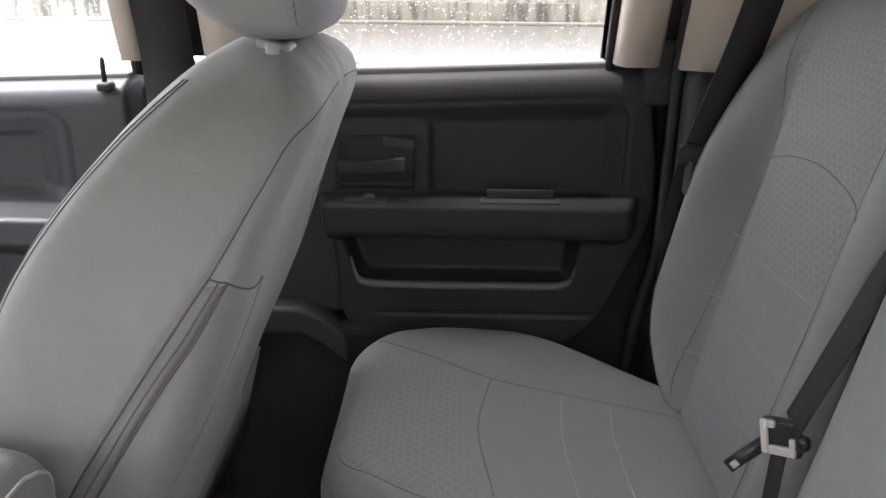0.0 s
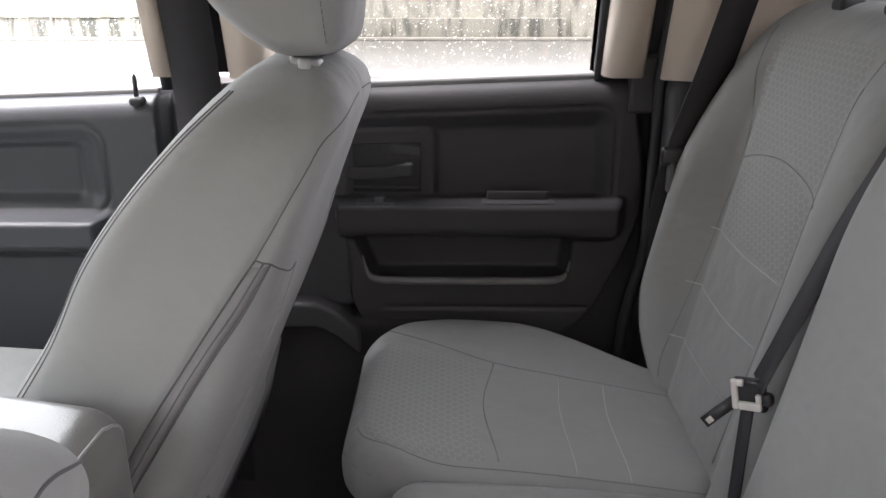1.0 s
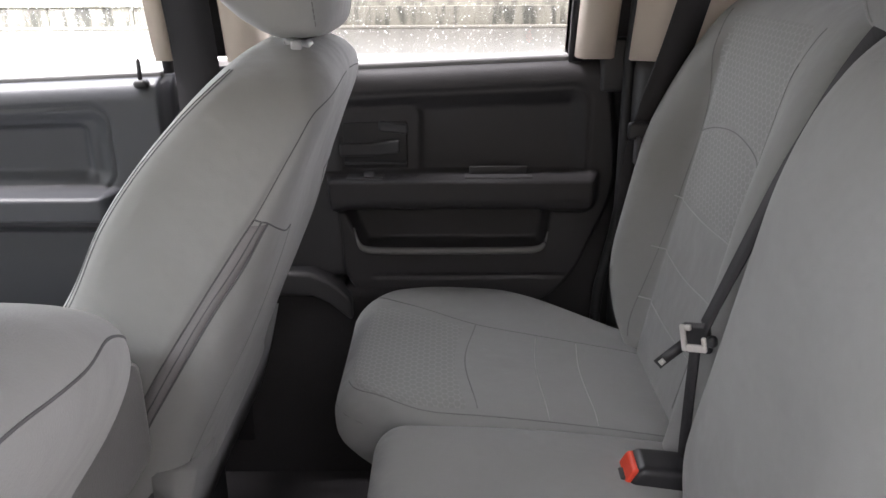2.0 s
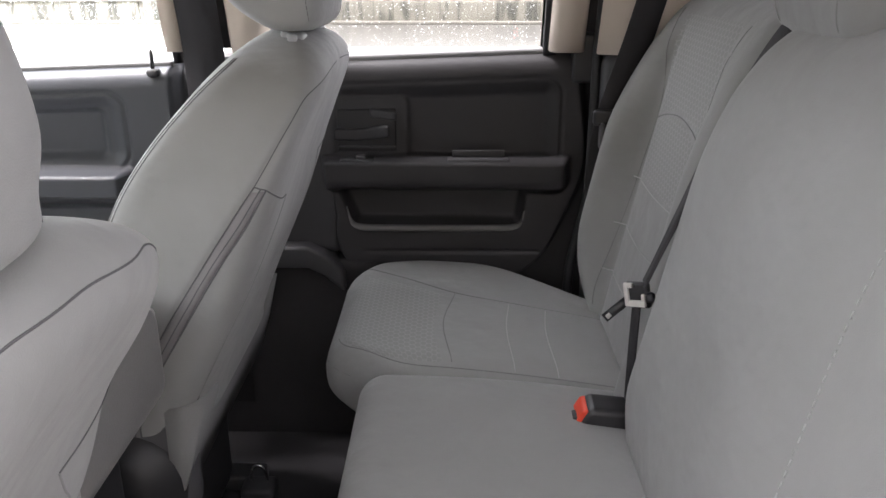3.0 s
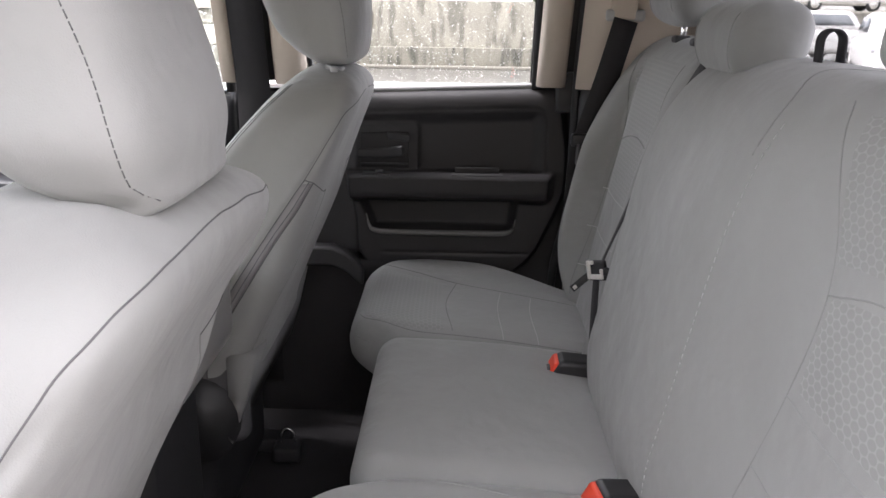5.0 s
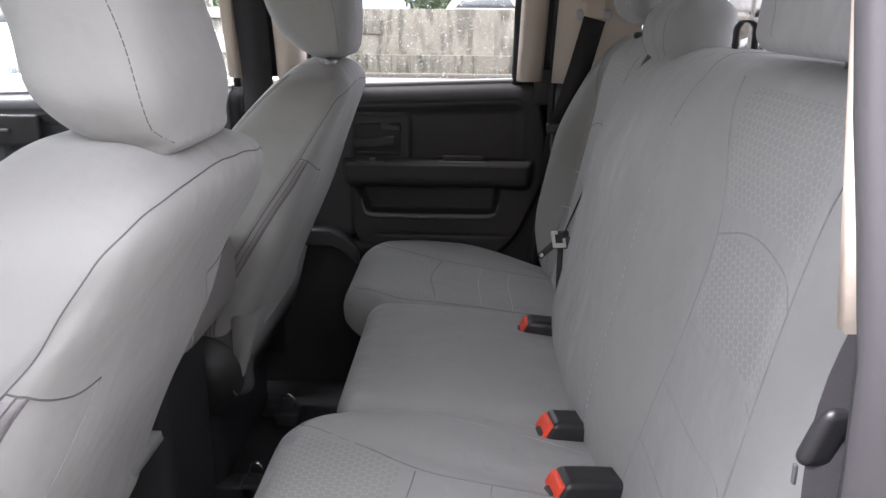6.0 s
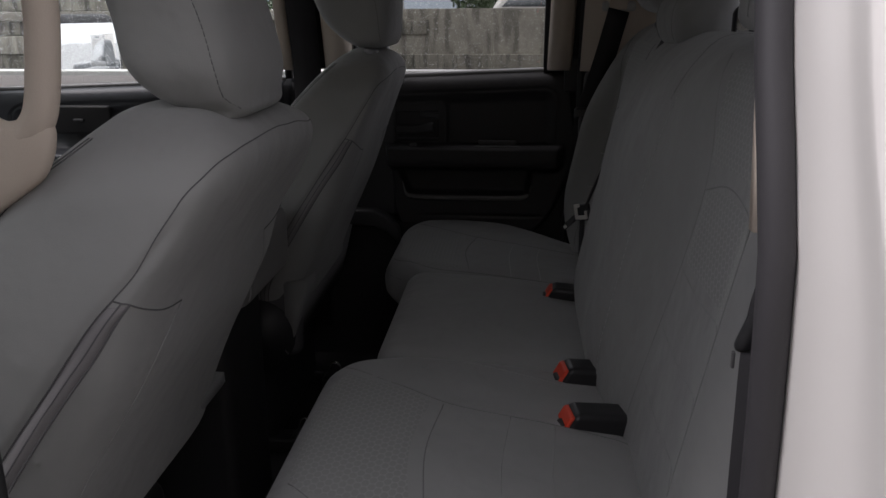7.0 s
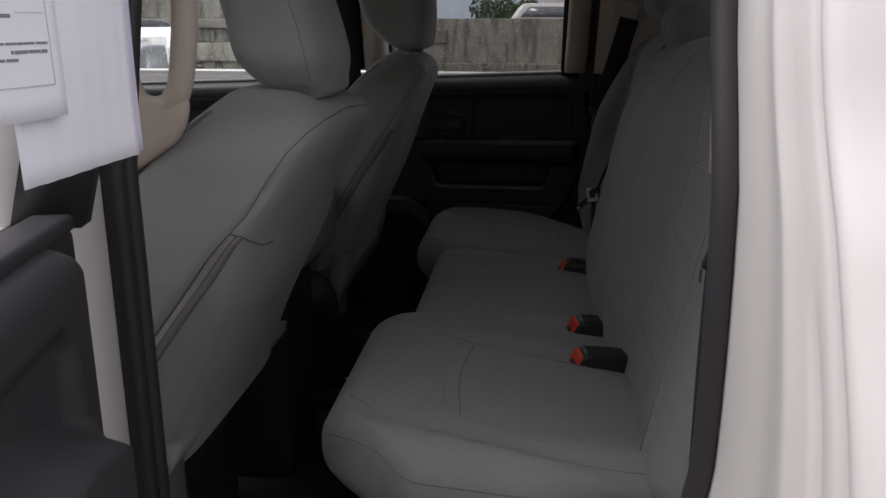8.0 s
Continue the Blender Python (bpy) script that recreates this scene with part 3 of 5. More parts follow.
def build_rear_seat():
    s = thing("single_bench_seat", (0.5, 0.57, FLOOR), "grey neoprene-covered single rear seat beside the closed door", "car seat", "rear bench")
    c = Vector((0.50, 0.575, 0.998))
    bm, surf = rounded(c, (0.47, 0.455, 0.16), 0.055, 8, 30, plump(far_taper))
    cu = part("seat_cushion", bm, COVER, s)

    def top(x, y):
        return (x - c.x, y - c.y, 0.08)

    part("mesh_panel", patch(surf, lambda u, v: top(0.274 + 0.160 * u - 0.014 * math.sin(math.pi * v) * u + 0.035 * (1 - u) * (2 * v - 1) ** 2, 0.380 + (0.325 - 0.085 * u) * v), 24, 40), MESHY, cu, "honeycomb mesh fabric")
    sew(surf, [[top(0.450, 0.625), top(0.432, 0.51), top(0.445, 0.385)],
               [top(0.30, 0.735), top(0.368, 0.688), top(0.448, 0.630), top(0.544, 0.605), top(0.69, 0.585)],
               [top(0.275, 0.45), top(0.30, 0.40), top(0.35, 0.377), (0.445 - c.x, 0.372 - c.y, 0.08), top(0.56, 0.368), top(0.69, 0.366)],
               [(-0.235, -0.20, 0.04), (-0.235, 0.0, 0.05), (-0.235, 0.19, 0.045)]], cu)
    sew(surf, [[top(0.540, 0.600), top(0.530, 0.50), top(0.535, 0.372)], [top(0.600, 0.590), top(0.592, 0.50), top(0.597, 0.370)]], cu, STITCH, 0.0009)
    bc = Vector((0.810, 0.485, 1.305))
    bm, bs = rounded(bc, (0.14, 0.43, 0.57), 0.05, 7, 44, recline(-0.11, 0.135, tuck=1.0))
    ba = part("backrest", bm, COVER, s)

    def face(y, z):
        return (-0.07, y - bc.y, z - bc.z)

    part("mesh_panel", patch(bs, lambda u, v: face(0.376 + (0.228 + 0.020 * v * v) * u, 1.402 + 0.022 * math.sin(math.pi * u) * (1 - v) + 0.155 * v), 24, 20, side=-1), MESHY, ba, "honeycomb mesh fabric")
    part("mesh_panel", patch(bs, lambda u, v: face(0.386 + 0.216 * u, 1.307 + (0.090 + 0.020 * math.sin(math.pi * u)) * v), 24, 14, side=-1), MESHY, ba, "honeycomb mesh fabric")
    sew(bs, [[face(0.604, 1.398), face(0.550, 1.413), face(0.483, 1.420), face(0.414, 1.412), face(0.372, 1.396)],
             [face(0.626, 1.08), face(0.614, 1.16), face(0.608, 1.26), face(0.606, 1.33), face(0.604, 1.40), face(0.610, 1.46), face(0.624, 1.52), face(0.640, 1.56)],
             [face(0.400, 1.08), face(0.392, 1.22), face(0.385, 1.31), face(0.382, 1.40), face(0.372, 1.49), face(0.35, 1.555)]], ba)
    sew(bs, [[face(0.610, 1.303), face(0.50, 1.300), face(0.388, 1.305)], [face(0.615, 1.225), face(0.50, 1.220), face(0.392, 1.228)], [face(0.616, 1.145), face(0.50, 1.143), face(0.398, 1.150)]], ba, STITCH, 0.0009)
    headrest(s, 0.838, 0.495, 1.716, 0.10, 0.245, 0.19)
    return s


def headrest(s, x, y, z, d, w, h, label="", square=False):
    """A rear headrest; a square one has flat ends and tight corners."""
    swell, sag = (0.0, 0.0) if square else (0.25, 0.012)
    bm, hs_ = rounded((x, y, z), (d, w, h), 0.022 if square else min(0.045, h * 0.46), 6, 6, lambda p: Vector((p.x * (1 + 0.8 * p.z) + 0.12 * p.z, p.y * (1 + swell * p.z), p.z - sag * (1 - (p.y / w * 2) ** 2) * sm(0, -h / 2, p.z))))
    hr = part("headrest", bm, COVER, s, label)
    sew(hs_, [[(-d / 2, w * 0.30, -h * 0.42), (-d / 2, w * 0.32, 0), (-d / 2, w * 0.30, h * 0.42)], [(-d / 2, -w * 0.30, -h * 0.42), (-d / 2, -w * 0.32, 0), (-d / 2, -w * 0.30, h * 0.42)]], hr, FOLD, 0.0009)
    for dy in (-0.06, 0.06):
        part("headrest_post", tube([(x + 0.005, y + dy, z - h / 2 - 0.06), (x + 0.01, y + dy, z - h / 2 + 0.02)], 0.006), CHROME, s)
        part("post_guide", rounded((x + 0.004, y + dy, z - h / 2 - 0.035), (0.03, 0.03, 0.014), 0.006, 3, 2)[0], DEEP, s)
    return hr


def build_rear_bench():
    s = thing("double_bench_seat", (0.5, -0.15, FLOOR), "grey neoprene-covered double rear seat with folding backrest", "car seat", "rear bench")
    bm, ms = rounded((0.53, 0.145, 1.003), (0.40, 0.43, 0.155), 0.04, 5, 10, plump(mid_taper))
    part("middle_cushion", bm, COVER, s)
    c = Vector((0.50, -0.345, 1.005))
    bm, surf = rounded(c, (0.47, 0.57, 0.16), 0.055, 8, 32, plump(near_taper))
    cu = part("seat_cushion", bm, COVER, s)

    def top(x, y):
        return (x - c.x, y - c.y, 0.08)

    part("mesh_panel", patch(surf, lambda u, v: top(0.274 + 0.160 * u - 0.014 * math.sin(math.pi * v) * u + 0.035 * (1 - u) * (2 * v - 1) ** 2, -0.49 + (0.34 - 0.09 * u) * v), 24, 40), MESHY, cu, "honeycomb mesh fabric")
    sew(surf, [[top(0.448, -0.25), top(0.437, -0.37), top(0.448, -0.495)],
               [top(0.300, -0.13), top(0.361, -0.175), top(0.459, -0.247), top(0.613, -0.270), top(0.70, -0.285)],
               [top(0.300, -0.470), top(0.362, -0.522), top(0.414, -0.546), top(0.480, -0.566), top(0.551, -0.586), top(0.663, -0.606), top(0.70, -0.612)],
               [(-0.232, -0.20, 0.045), (-0.20, -0.262, 0.048), (-0.12, -0.285, 0.045), (0.0, -0.285, 0.043), (0.10, -0.285, 0.042), (0.20, -0.285, 0.042)],
               [(-0.235, -0.25, 0.04), (-0.235, 0.0, 0.05), (-0.235, 0.24, 0.045)]], cu)
    sew(surf, [[top(0.540, -0.262), top(0.530, -0.40), top(0.536, -0.535)], [top(0.600, -0.270), top(0.592, -0.40), top(0.597, -0.54)]], cu, FADED, 0.0008)
    sew(surf, [[top(0.345, -0.080), top(0.40, -0.082), top(0.463, -0.102), top(0.534, -0.121), top(0.602, -0.139), top(0.69, -0.166)]], cu, FADED, 0.0008)
    bc = Vector((0.800, -0.182, 1.30))
    bm, bs = rounded(bc, (0.15, 0.885, 0.57), 0.055, 7, 36, recline(-0.36, 0.90, lambda p: 0.040 * sm(-0.06, 0.14, p.y) * sm(0.46, 0.40, p.y) * sm(-0.32, -0.14, p.z) * sm(0.36, 0.10, p.z) - 0.016 * sm(0.0, -0.10, p.y) * sm(-0.36, -0.28, p.y), -0.35))
    ba = part("backrest", bm, COVER, s)

    def face(y, z):
        return (-0.075, y - bc.y, z - bc.z)

    part("mesh_panel", patch(bs, lambda u, v: face(-0.505 + 0.225 * u + 0.05 * u * v, 1.437 + 0.125 * v + 0.012 * math.sin(math.pi * u) * (1 - v)), 24, 20, side=-1), MESHY, ba, "honeycomb mesh fabric")
    part("mesh_panel", patch(bs, lambda u, v: face(-0.505 + 0.21 * u, 1.325 + (0.088 + 0.014 * math.sin(math.pi * u)) * v), 24, 14, side=-1), MESHY, ba, "honeycomb mesh fabric")
    sew(bs, [[face(-0.289, 1.412), face(-0.366, 1.432), face(-0.437, 1.43), face(-0.515, 1.41)]], ba, FOLD, 0.0009)
    sew(bs, [[face(-0.248, 1.08), face(-0.262, 1.20), face(-0.285, 1.32), face(-0.289, 1.412), face(-0.255, 1.49), face(-0.20, 1.575)],
             [face(-0.53, 1.08), face(-0.525, 1.20), face(-0.515, 1.32), face(-0.515, 1.41), face(-0.53, 1.49), face(-0.55, 1.56)]], ba, FOLD, 0.0008)
    sew(bs, [[face(-0.286, 1.315), face(-0.40, 1.310), face(-0.515, 1.318)], [face(-0.268, 1.235), face(-0.40, 1.230), face(-0.52, 1.238)], [face(-0.255, 1.155), face(-0.40, 1.150), face(-0.525, 1.158)]], ba, FADED, 0.0007)
    # dotted stitching beside the folding armrest
    for k in range(44):
        z = 1.095 + 0.0101 * k
        y = -0.127 - 0.008 * sm(1.35, 1.54, z)
        part("stitch", tube([bs(face(y, z)), bs(face(y, z + 0.006))], 0.0008, 5), STITCH, ba)
    sew(bs, [[face(-0.118, 1.50), face(-0.114, 1.542), face(-0.101, 1.570), (-0.045, 0.105, 0.285), (-0.02, 0.09, 0.285), (0.02, 0.05, 0.285)]], ba, FOLD, 0.0007)
    headrest(s, 0.830, 0.172, 1.606, 0.10, 0.228, 0.094, "low middle headrest")
    headrest(s, 0.846, -0.392, 1.688, 0.10, 0.310, 0.19, square=True)
    return s


build_rear_seat()
build_rear_bench()

# ---- front seats ----


def hollow(z, share, c):
    """How far the rear panel of a backrest sinks in between its edges."""
    return 0.016 * sm(0.0, 0.7, c) * max(0.0, 1 - share * share) * sm(1.08, 1.20, z) * sm(1.53, 1.42, z)


SEAM_Z = (1.05, 1.15, 1.206, 1.248, 1.284, 1.316, 1.351, 1.388, 1.41, 1.438, 1.467, 1.479, 1.487)
SEAM_TURN = (78.5, 76.8, 75.0, 72.8, 70.3, 67.2, 62.4, 57.5, 55.8, 53.8, 51.8, 50.0, 46.0)


def around(row, deg, power, sink=0.0):
    """A place on the outline of a pad at one level; deg counts from its rear (0) round to its flank (90)."""
    z, xf, xr, w, dy = row
    c, s = math.cos(radians(deg)), math.sin(radians(deg))
    r = (abs(c) ** power + abs(s) ** power) ** (-1 / power)
    x, y = r * c, r * s
    if sink:
        groove = 0.0026 * math.exp(-((abs(deg) - np.interp(z, SEAM_Z, SEAM_TURN)) / 2.6) ** 2) * sm(1.05, 1.10, z) * sm(1.475, 1.43, z)
        x -= sink * (hollow(z, abs(y), max(0.0, x) ** (power / 2)) + 0.7 * groove) / ((xr - xf) / 2)
        y *= 1 - groove / w
    return (xf + xr) / 2 + (xr - xf) / 2 * x, w * y + dy, z


def stack(levels, segments=56, power=4.6, sub=6, sink=0.0):
    """The rings of a lofted pad through levels (z, front x, rear x, half width, sideways shift)."""
    return [[around(row, 360 * k / segments - 180, power, sink) for k in range(segments)] for row in curve_n(levels, sub)]


def curve_n(rows, n):
    rows = [np.array(r, float) for r in rows]
    p = [2 * rows[0] - rows[1]] + rows + [2 * rows[-1] - rows[-2]]
    out = []
    for i in range(1, len(p) - 2):
        for k in range(n):
            t = k / n
            out.append(0.5 * (2 * p[i] + (p[i + 1] - p[i - 1]) * t + (2 * p[i - 1] - 5 * p[i] + 4 * p[i + 1] - p[i + 2]) * t * t + (3 * p[i] - p[i - 1] - 3 * p[i + 1] + p[i + 2]) * t ** 3))
    return out + [p[-2]]


BACK_LEVELS = [(1.045, -0.065, 0.10, 0.20), (1.055, -0.09, 0.125, 0.222), (1.10, -0.095, 0.138, 0.230), (1.20, -0.060, 0.189, 0.233), (1.30, 0.008, 0.231, 0.232),
               (1.37, 0.046, 0.255, 0.228), (1.425, 0.086, 0.276, 0.218), (1.475, 0.130, 0.293, 0.194), (1.506, 0.160, 0.294, 0.163), (1.527, 0.184, 0.281, 0.126), (1.540, 0.204, 0.260, 0.086), (1.546, 0.218, 0.242, 0.048)]
HEAD_LEVELS = [(1.538, 0.232, 0.268, 0.085), (1.541, 0.220, 0.281, 0.108), (1.550, 0.203, 0.289, 0.122), (1.565, 0.181, 0.293, 0.129), (1.595, 0.153, 0.296, 0.133), (1.645, 0.132, 0.296, 0.135),
               (1.695, 0.122, 0.287, 0.130), (1.735, 0.130, 0.270, 0.110), (1.752, 0.160, 0.240, 0.060)]
# the driver's seat is set further back, pulled out of shape by its cover
DRIVER_LEVELS = [(1.045, -0.109, 0.091, 0.211, 0.001), (1.055, -0.134, 0.114, 0.235, 0.002), (1.1, -0.139, 0.128, 0.244, 0.003), (1.2, -0.103, 0.177, 0.248, 0.004), (1.3, -0.033, 0.226, 0.251, 0.009), (1.37, 0.007, 0.249, 0.252, 0.016),
                 (1.425, 0.051, 0.282, 0.246, 0.025), (1.475, 0.095, 0.306, 0.213, 0.012), (1.506, 0.131, 0.306, 0.177, 0.005), (1.527, 0.156, 0.283, 0.132, -0.005), (1.54, 0.172, 0.262, 0.087, -0.012), (1.546, 0.195, 0.243, 0.047, -0.011)]
DRIVER_HEAD = [(1.526, 0.255, 0.2715, 0.0645, 0.001), (1.529, 0.2434, 0.2844, 0.078, 0.0035), (1.538, 0.225, 0.2947, 0.085, 0.004), (1.553, 0.197, 0.2952, 0.097, 0.001), (1.583, 0.172, 0.297, 0.110, 0.001), (1.633, 0.1585, 0.284, 0.1075, 0.007),
               (1.683, 0.145, 0.270, 0.0995, 0.002), (1.723, 0.146, 0.2525, 0.084, -0.003), (1.740, 0.173, 0.226, 0.0435, -0.003)]


def loft_point(levels, z, deg, side, power, sink=0.0):
    """A place on a lofted pad at the height z, deg from its rear on that side."""
    cv = curve_n(levels, 6)
    lo, hi = min(((p, q) for p, q in zip(cv, cv[1:])), key=lambda pq: max(pq[0][0] - z, z - pq[1][0], 0))
    t = (z - lo[0]) / (hi[0] - lo[0])
    return Vector(around([lo[i] + (hi[i] - lo[i]) * t for i in range(5)], side * deg, power, sink))


def build_front_seat(off, catch, levels, head, crown, inner, posts, guide_z, tail, label):
    """A front seat, shaped at the passenger's place and moved by off; crown: its main seam over the shoulder on either side."""
    cy, off = 0.455, Vector(off)
    s = thing("front_seat", Vector((0.09, cy, FLOOR)) + off, label, "car seat", "front seats")

    def add(name, bm, mat, parent, label=""):
        bmesh.ops.translate(bm, verts=bm.verts, vec=off)
        return part(name, bm, mat, parent, label)

    def shift(rings):
        return column([[(x, y + cy, z) for x, y, z in r] for r in rings])

    bm = shift(stack(levels, 336, POWER, 6, 1.0))
    skin = BVHTree.FromBMesh(bm)
    back = add("backrest", bm, COVER, s)

    def line(pts, side, r=0.0009, mat=SEAM, lift=0.0003):
        path = []
        for p in curve([(z, d, 0) for z, d in pts], 8):
            q, out, _, _ = skin.find_nearest(loft_point(levels, p.x, p.y, side, POWER, 1.0) + Vector((0, cy, 0)))
            out = out if out.dot(q - Vector((0.1, cy, 1.3))) > 0 else -out
            path.append(q + out * lift)
        return add("seam", tube(path, r, 6), mat, back)

    for sg in (-1, 1):
        main = list(zip(SEAM_Z, SEAM_TURN))
        line(main[:8], sg, 0.0010, SEAM, 0.0004)
        line(main[7:9] + (inner if sg * off.y < 0 else crown), sg, 0.0007)
        line([(1.05, 75.0), (1.15, 73.2), (1.205, 70.9), (1.243, 69.0), (1.279, 67.0), (1.312, 63.8), (1.348, 58.6), (1.3855, 54.4)], sg, 0.0009, SEAM, 0.0011)
        line([(1.05, 71.5), (1.15, 69.6), (1.205, 66.8), (1.237, 65.2), (1.274, 63.2), (1.307, 60.3), (1.345, 55.0), (1.383, 51.4)], sg, 0.0012, SEAM, 0.0005)
        line([(1.388, 57.5), (1.3855, 54.4), (1.383, 51.4), (1.372, 44.5), (1.359, 36.5), (1.353, 29)], sg, 0.0009)
        line([(1.353, 29), (1.330, 32), (1.309, 35), (1.25, 39.3), (1.205, 43.0), (1.164, 44.5), (1.10, 46)], sg, 0.0009, FOLD)
        tape = []
        for k in range(33):
            z = 1.052 + 0.01032 * k
            lo = np.interp(z, (1.05, 1.15, 1.205, 1.237, 1.274, 1.307, 1.345, 1.383), (72.0, 70.1, 67.3, 65.7, 63.7, 60.8, 55.5, 51.9))
            hi = np.interp(z, SEAM_Z, SEAM_TURN) - 0.4
            ring = []
            for d, up in ((lo, 0.0004), ((lo + hi) / 2, 0.0005), (hi, 0.0004), (hi, -0.002), (lo, -0.002)):
                p = loft_point(levels, z, d, sg, POWER, 1.0)
                ring.append(p + Vector((math.cos(radians(d)) * up, sg * math.sin(radians(d)) * up + cy, 0)))
            tape.append(ring)
        add("zip_tape", column(tape), TAPE, back, "mauve grey zip tape along the side seam")
        for d in (131.5, 134.5):
            line([(1.12, d), (1.20, d), (1.30, d), (1.40, d), (1.47, d - 1), (1.52, d - 6)], sg, 0.0009)
    bm = shift(stack(head, 96, HEAD_POWER))
    pad = BVHTree.FromBMesh(bm)
    hr = add("headrest", bm, COVER, s)
    for sg in (-1, 1):
        path = []
        for k in range(31):
            z = head[1][0] + 0.011 + (head[-1][0] - head[1][0] - 0.017) * k / 30
            q, out, _, _ = pad.find_nearest(loft_point(head, z, 55 + 5 * sm(1.60, 1.70, z) - 14 * sm(1.555, 1.53, z), sg, HEAD_POWER) + Vector((0, cy, 0)))
            path.append(q)
        for a, c in zip(path, path[1:]):
            add("stitch", tube([a, a.lerp(c, 0.78)], 0.0005, 5), SEAM, hr)
    for dy in posts:
        y = cy + dy
        add("headrest_post", tube([(0.247, y, 1.49), (0.249, y, 1.57)], 0.0062, 12), CHROME, s)
        guide = add("post_guide", rounded((0.249, y, guide_z), (0.028, 0.036, 0.011), 0.005, 4, 4, lambda p: Vector((p.x, p.y, p.z - 0.25 * p.x - 3.0 * p.y * p.y)))[0], COVERP, s, "grey plastic headrest guide")
        for by in (-0.025, 0.025):
            add("guide_button", rounded((0.251, y + by, guide_z - 0.002), (0.012, 0.010, 0.014), 0.0045, 4, 2, lambda p: Vector((p.x, p.y, p.z - 0.25 * p.x)))[0], COVERP, guide, "grey release button")
    add("seat_cushion", rounded((-0.24, cy, 1.00), (0.50, 0.50, 0.16), 0.06, 5, 8, lambda p: Vector((p.x, p.y, p.z - 0.06 * p.x + 0.015 * sm(0.15, 0.22, abs(p.y)))))[0], COVER, s)
    # tail of the cover below the hem, and the side shield
    xt, xb, zb, flare = tail
    rows = []
    for y, rise in ((-0.248, 0.002), (-0.235, 0.0), (0.0, 0.003), (0.235, 0.0), (0.248, 0.002)):
        yt, zm = y * 0.915, (1.105 + zb) / 2 - 0.008
        y *= flare if y > 0 else 0.97
        rows.append([(xt, cy + yt, 1.105), ((xt + xb) / 2, cy + 0.5 * (y + yt), zm), (xb, cy + y, zb + rise), (xb - 0.006, cy + y, zb + rise + 0.008), (xb - 0.004, cy + 0.5 * (y + yt), zm + 0.004), (xt - 0.048, cy + yt, 1.105)])
    add("cover_tail", column(rows), TAIL, s, "tapered grey tail of the cover")
    add("side_shield", rounded((0.03, cy - 0.20, 1.02), (0.17, 0.05, 0.16), 0.024, 4, 4)[0], GREYP, s, "grey plastic recliner shield")
    add("hinge_cover", tube([(0.03, cy - 0.24, 0.99), (0.03, cy - 0.16, 0.99)], 0.075, 24), DEEP, s, "round black hinge cover")
    add("seat_base", rounded((-0.18, cy, 0.83), (0.44, 0.38, 0.24), 0.03, 3, 3)[0], DEEP, s)
    for y in (cy - 0.17, cy + 0.17):
        rail = add("seat_rail", box(-0.40, 0.10, y - 0.025, y + 0.025, FLOOR + 0.004, FLOOR + 0.035, 0.006), DEEP, s)
        yc = y - 0.045 if y > cy else y
        add("rail_catch", tube(curve([(catch - 0.013, yc, FLOOR + 0.030), (catch - 0.012, yc + 0.004, FLOOR + 0.062), (catch, yc + 0.005, FLOOR + 0.072), (catch + 0.012, yc + 0.004, FLOOR + 0.062), (catch + 0.016, yc, FLOOR + 0.030)], 4), 0.0030, 8), CHROME, rail)
        add("catch_base", rounded((catch, yc, FLOOR + 0.022), (0.06, 0.05, 0.036), 0.010, 3, 3)[0], DEEP, rail)
    return s


POWER, HEAD_POWER = 5.2, 3.8
OVER = [(1.438, 53.8), (1.467, 51.8), (1.479, 50.0), (1.487, 46.0), (1.4945, 36), (1.5005, 22), (1.503, 6)]
build_front_seat((0, 0, 0), 0.098, [(*r, 0.0) for r in BACK_LEVELS], [(z + 0.008, xf, xr, 0.94 * w, 0.0) for z, xf, xr, w in HEAD_LEVELS], OVER, OVER, (-0.0706, 0.0705), 1.541, (0.136, 0.093, 0.952, 0.97),
                 "grey neoprene-covered front passenger seat with zipped side seam")
build_front_seat((-0.026, -0.832, -0.017), -0.010, DRIVER_LEVELS, DRIVER_HEAD, [(1.442, 56.5), (1.467, 55.5), (1.478, 54.5), (1.488, 51.8), (1.501, 46), (1.508, 36), (1.510, 26), (1.5112, 10), (1.5114, 0)],
                 [(1.44, 52.0), (1.467, 50.0), (1.487, 46.0), (1.4992, 42), (1.5015, 34.5), (1.5076, 24.5), (1.509, 15), (1.511, 5), (1.5114, 0)], (-0.052, 0.064), 1.527, (0.128, 0.105, 1.058, 1.16), "grey neoprene-covered driver seat with zipped side seam")

# ---- armrest between the front seats ----


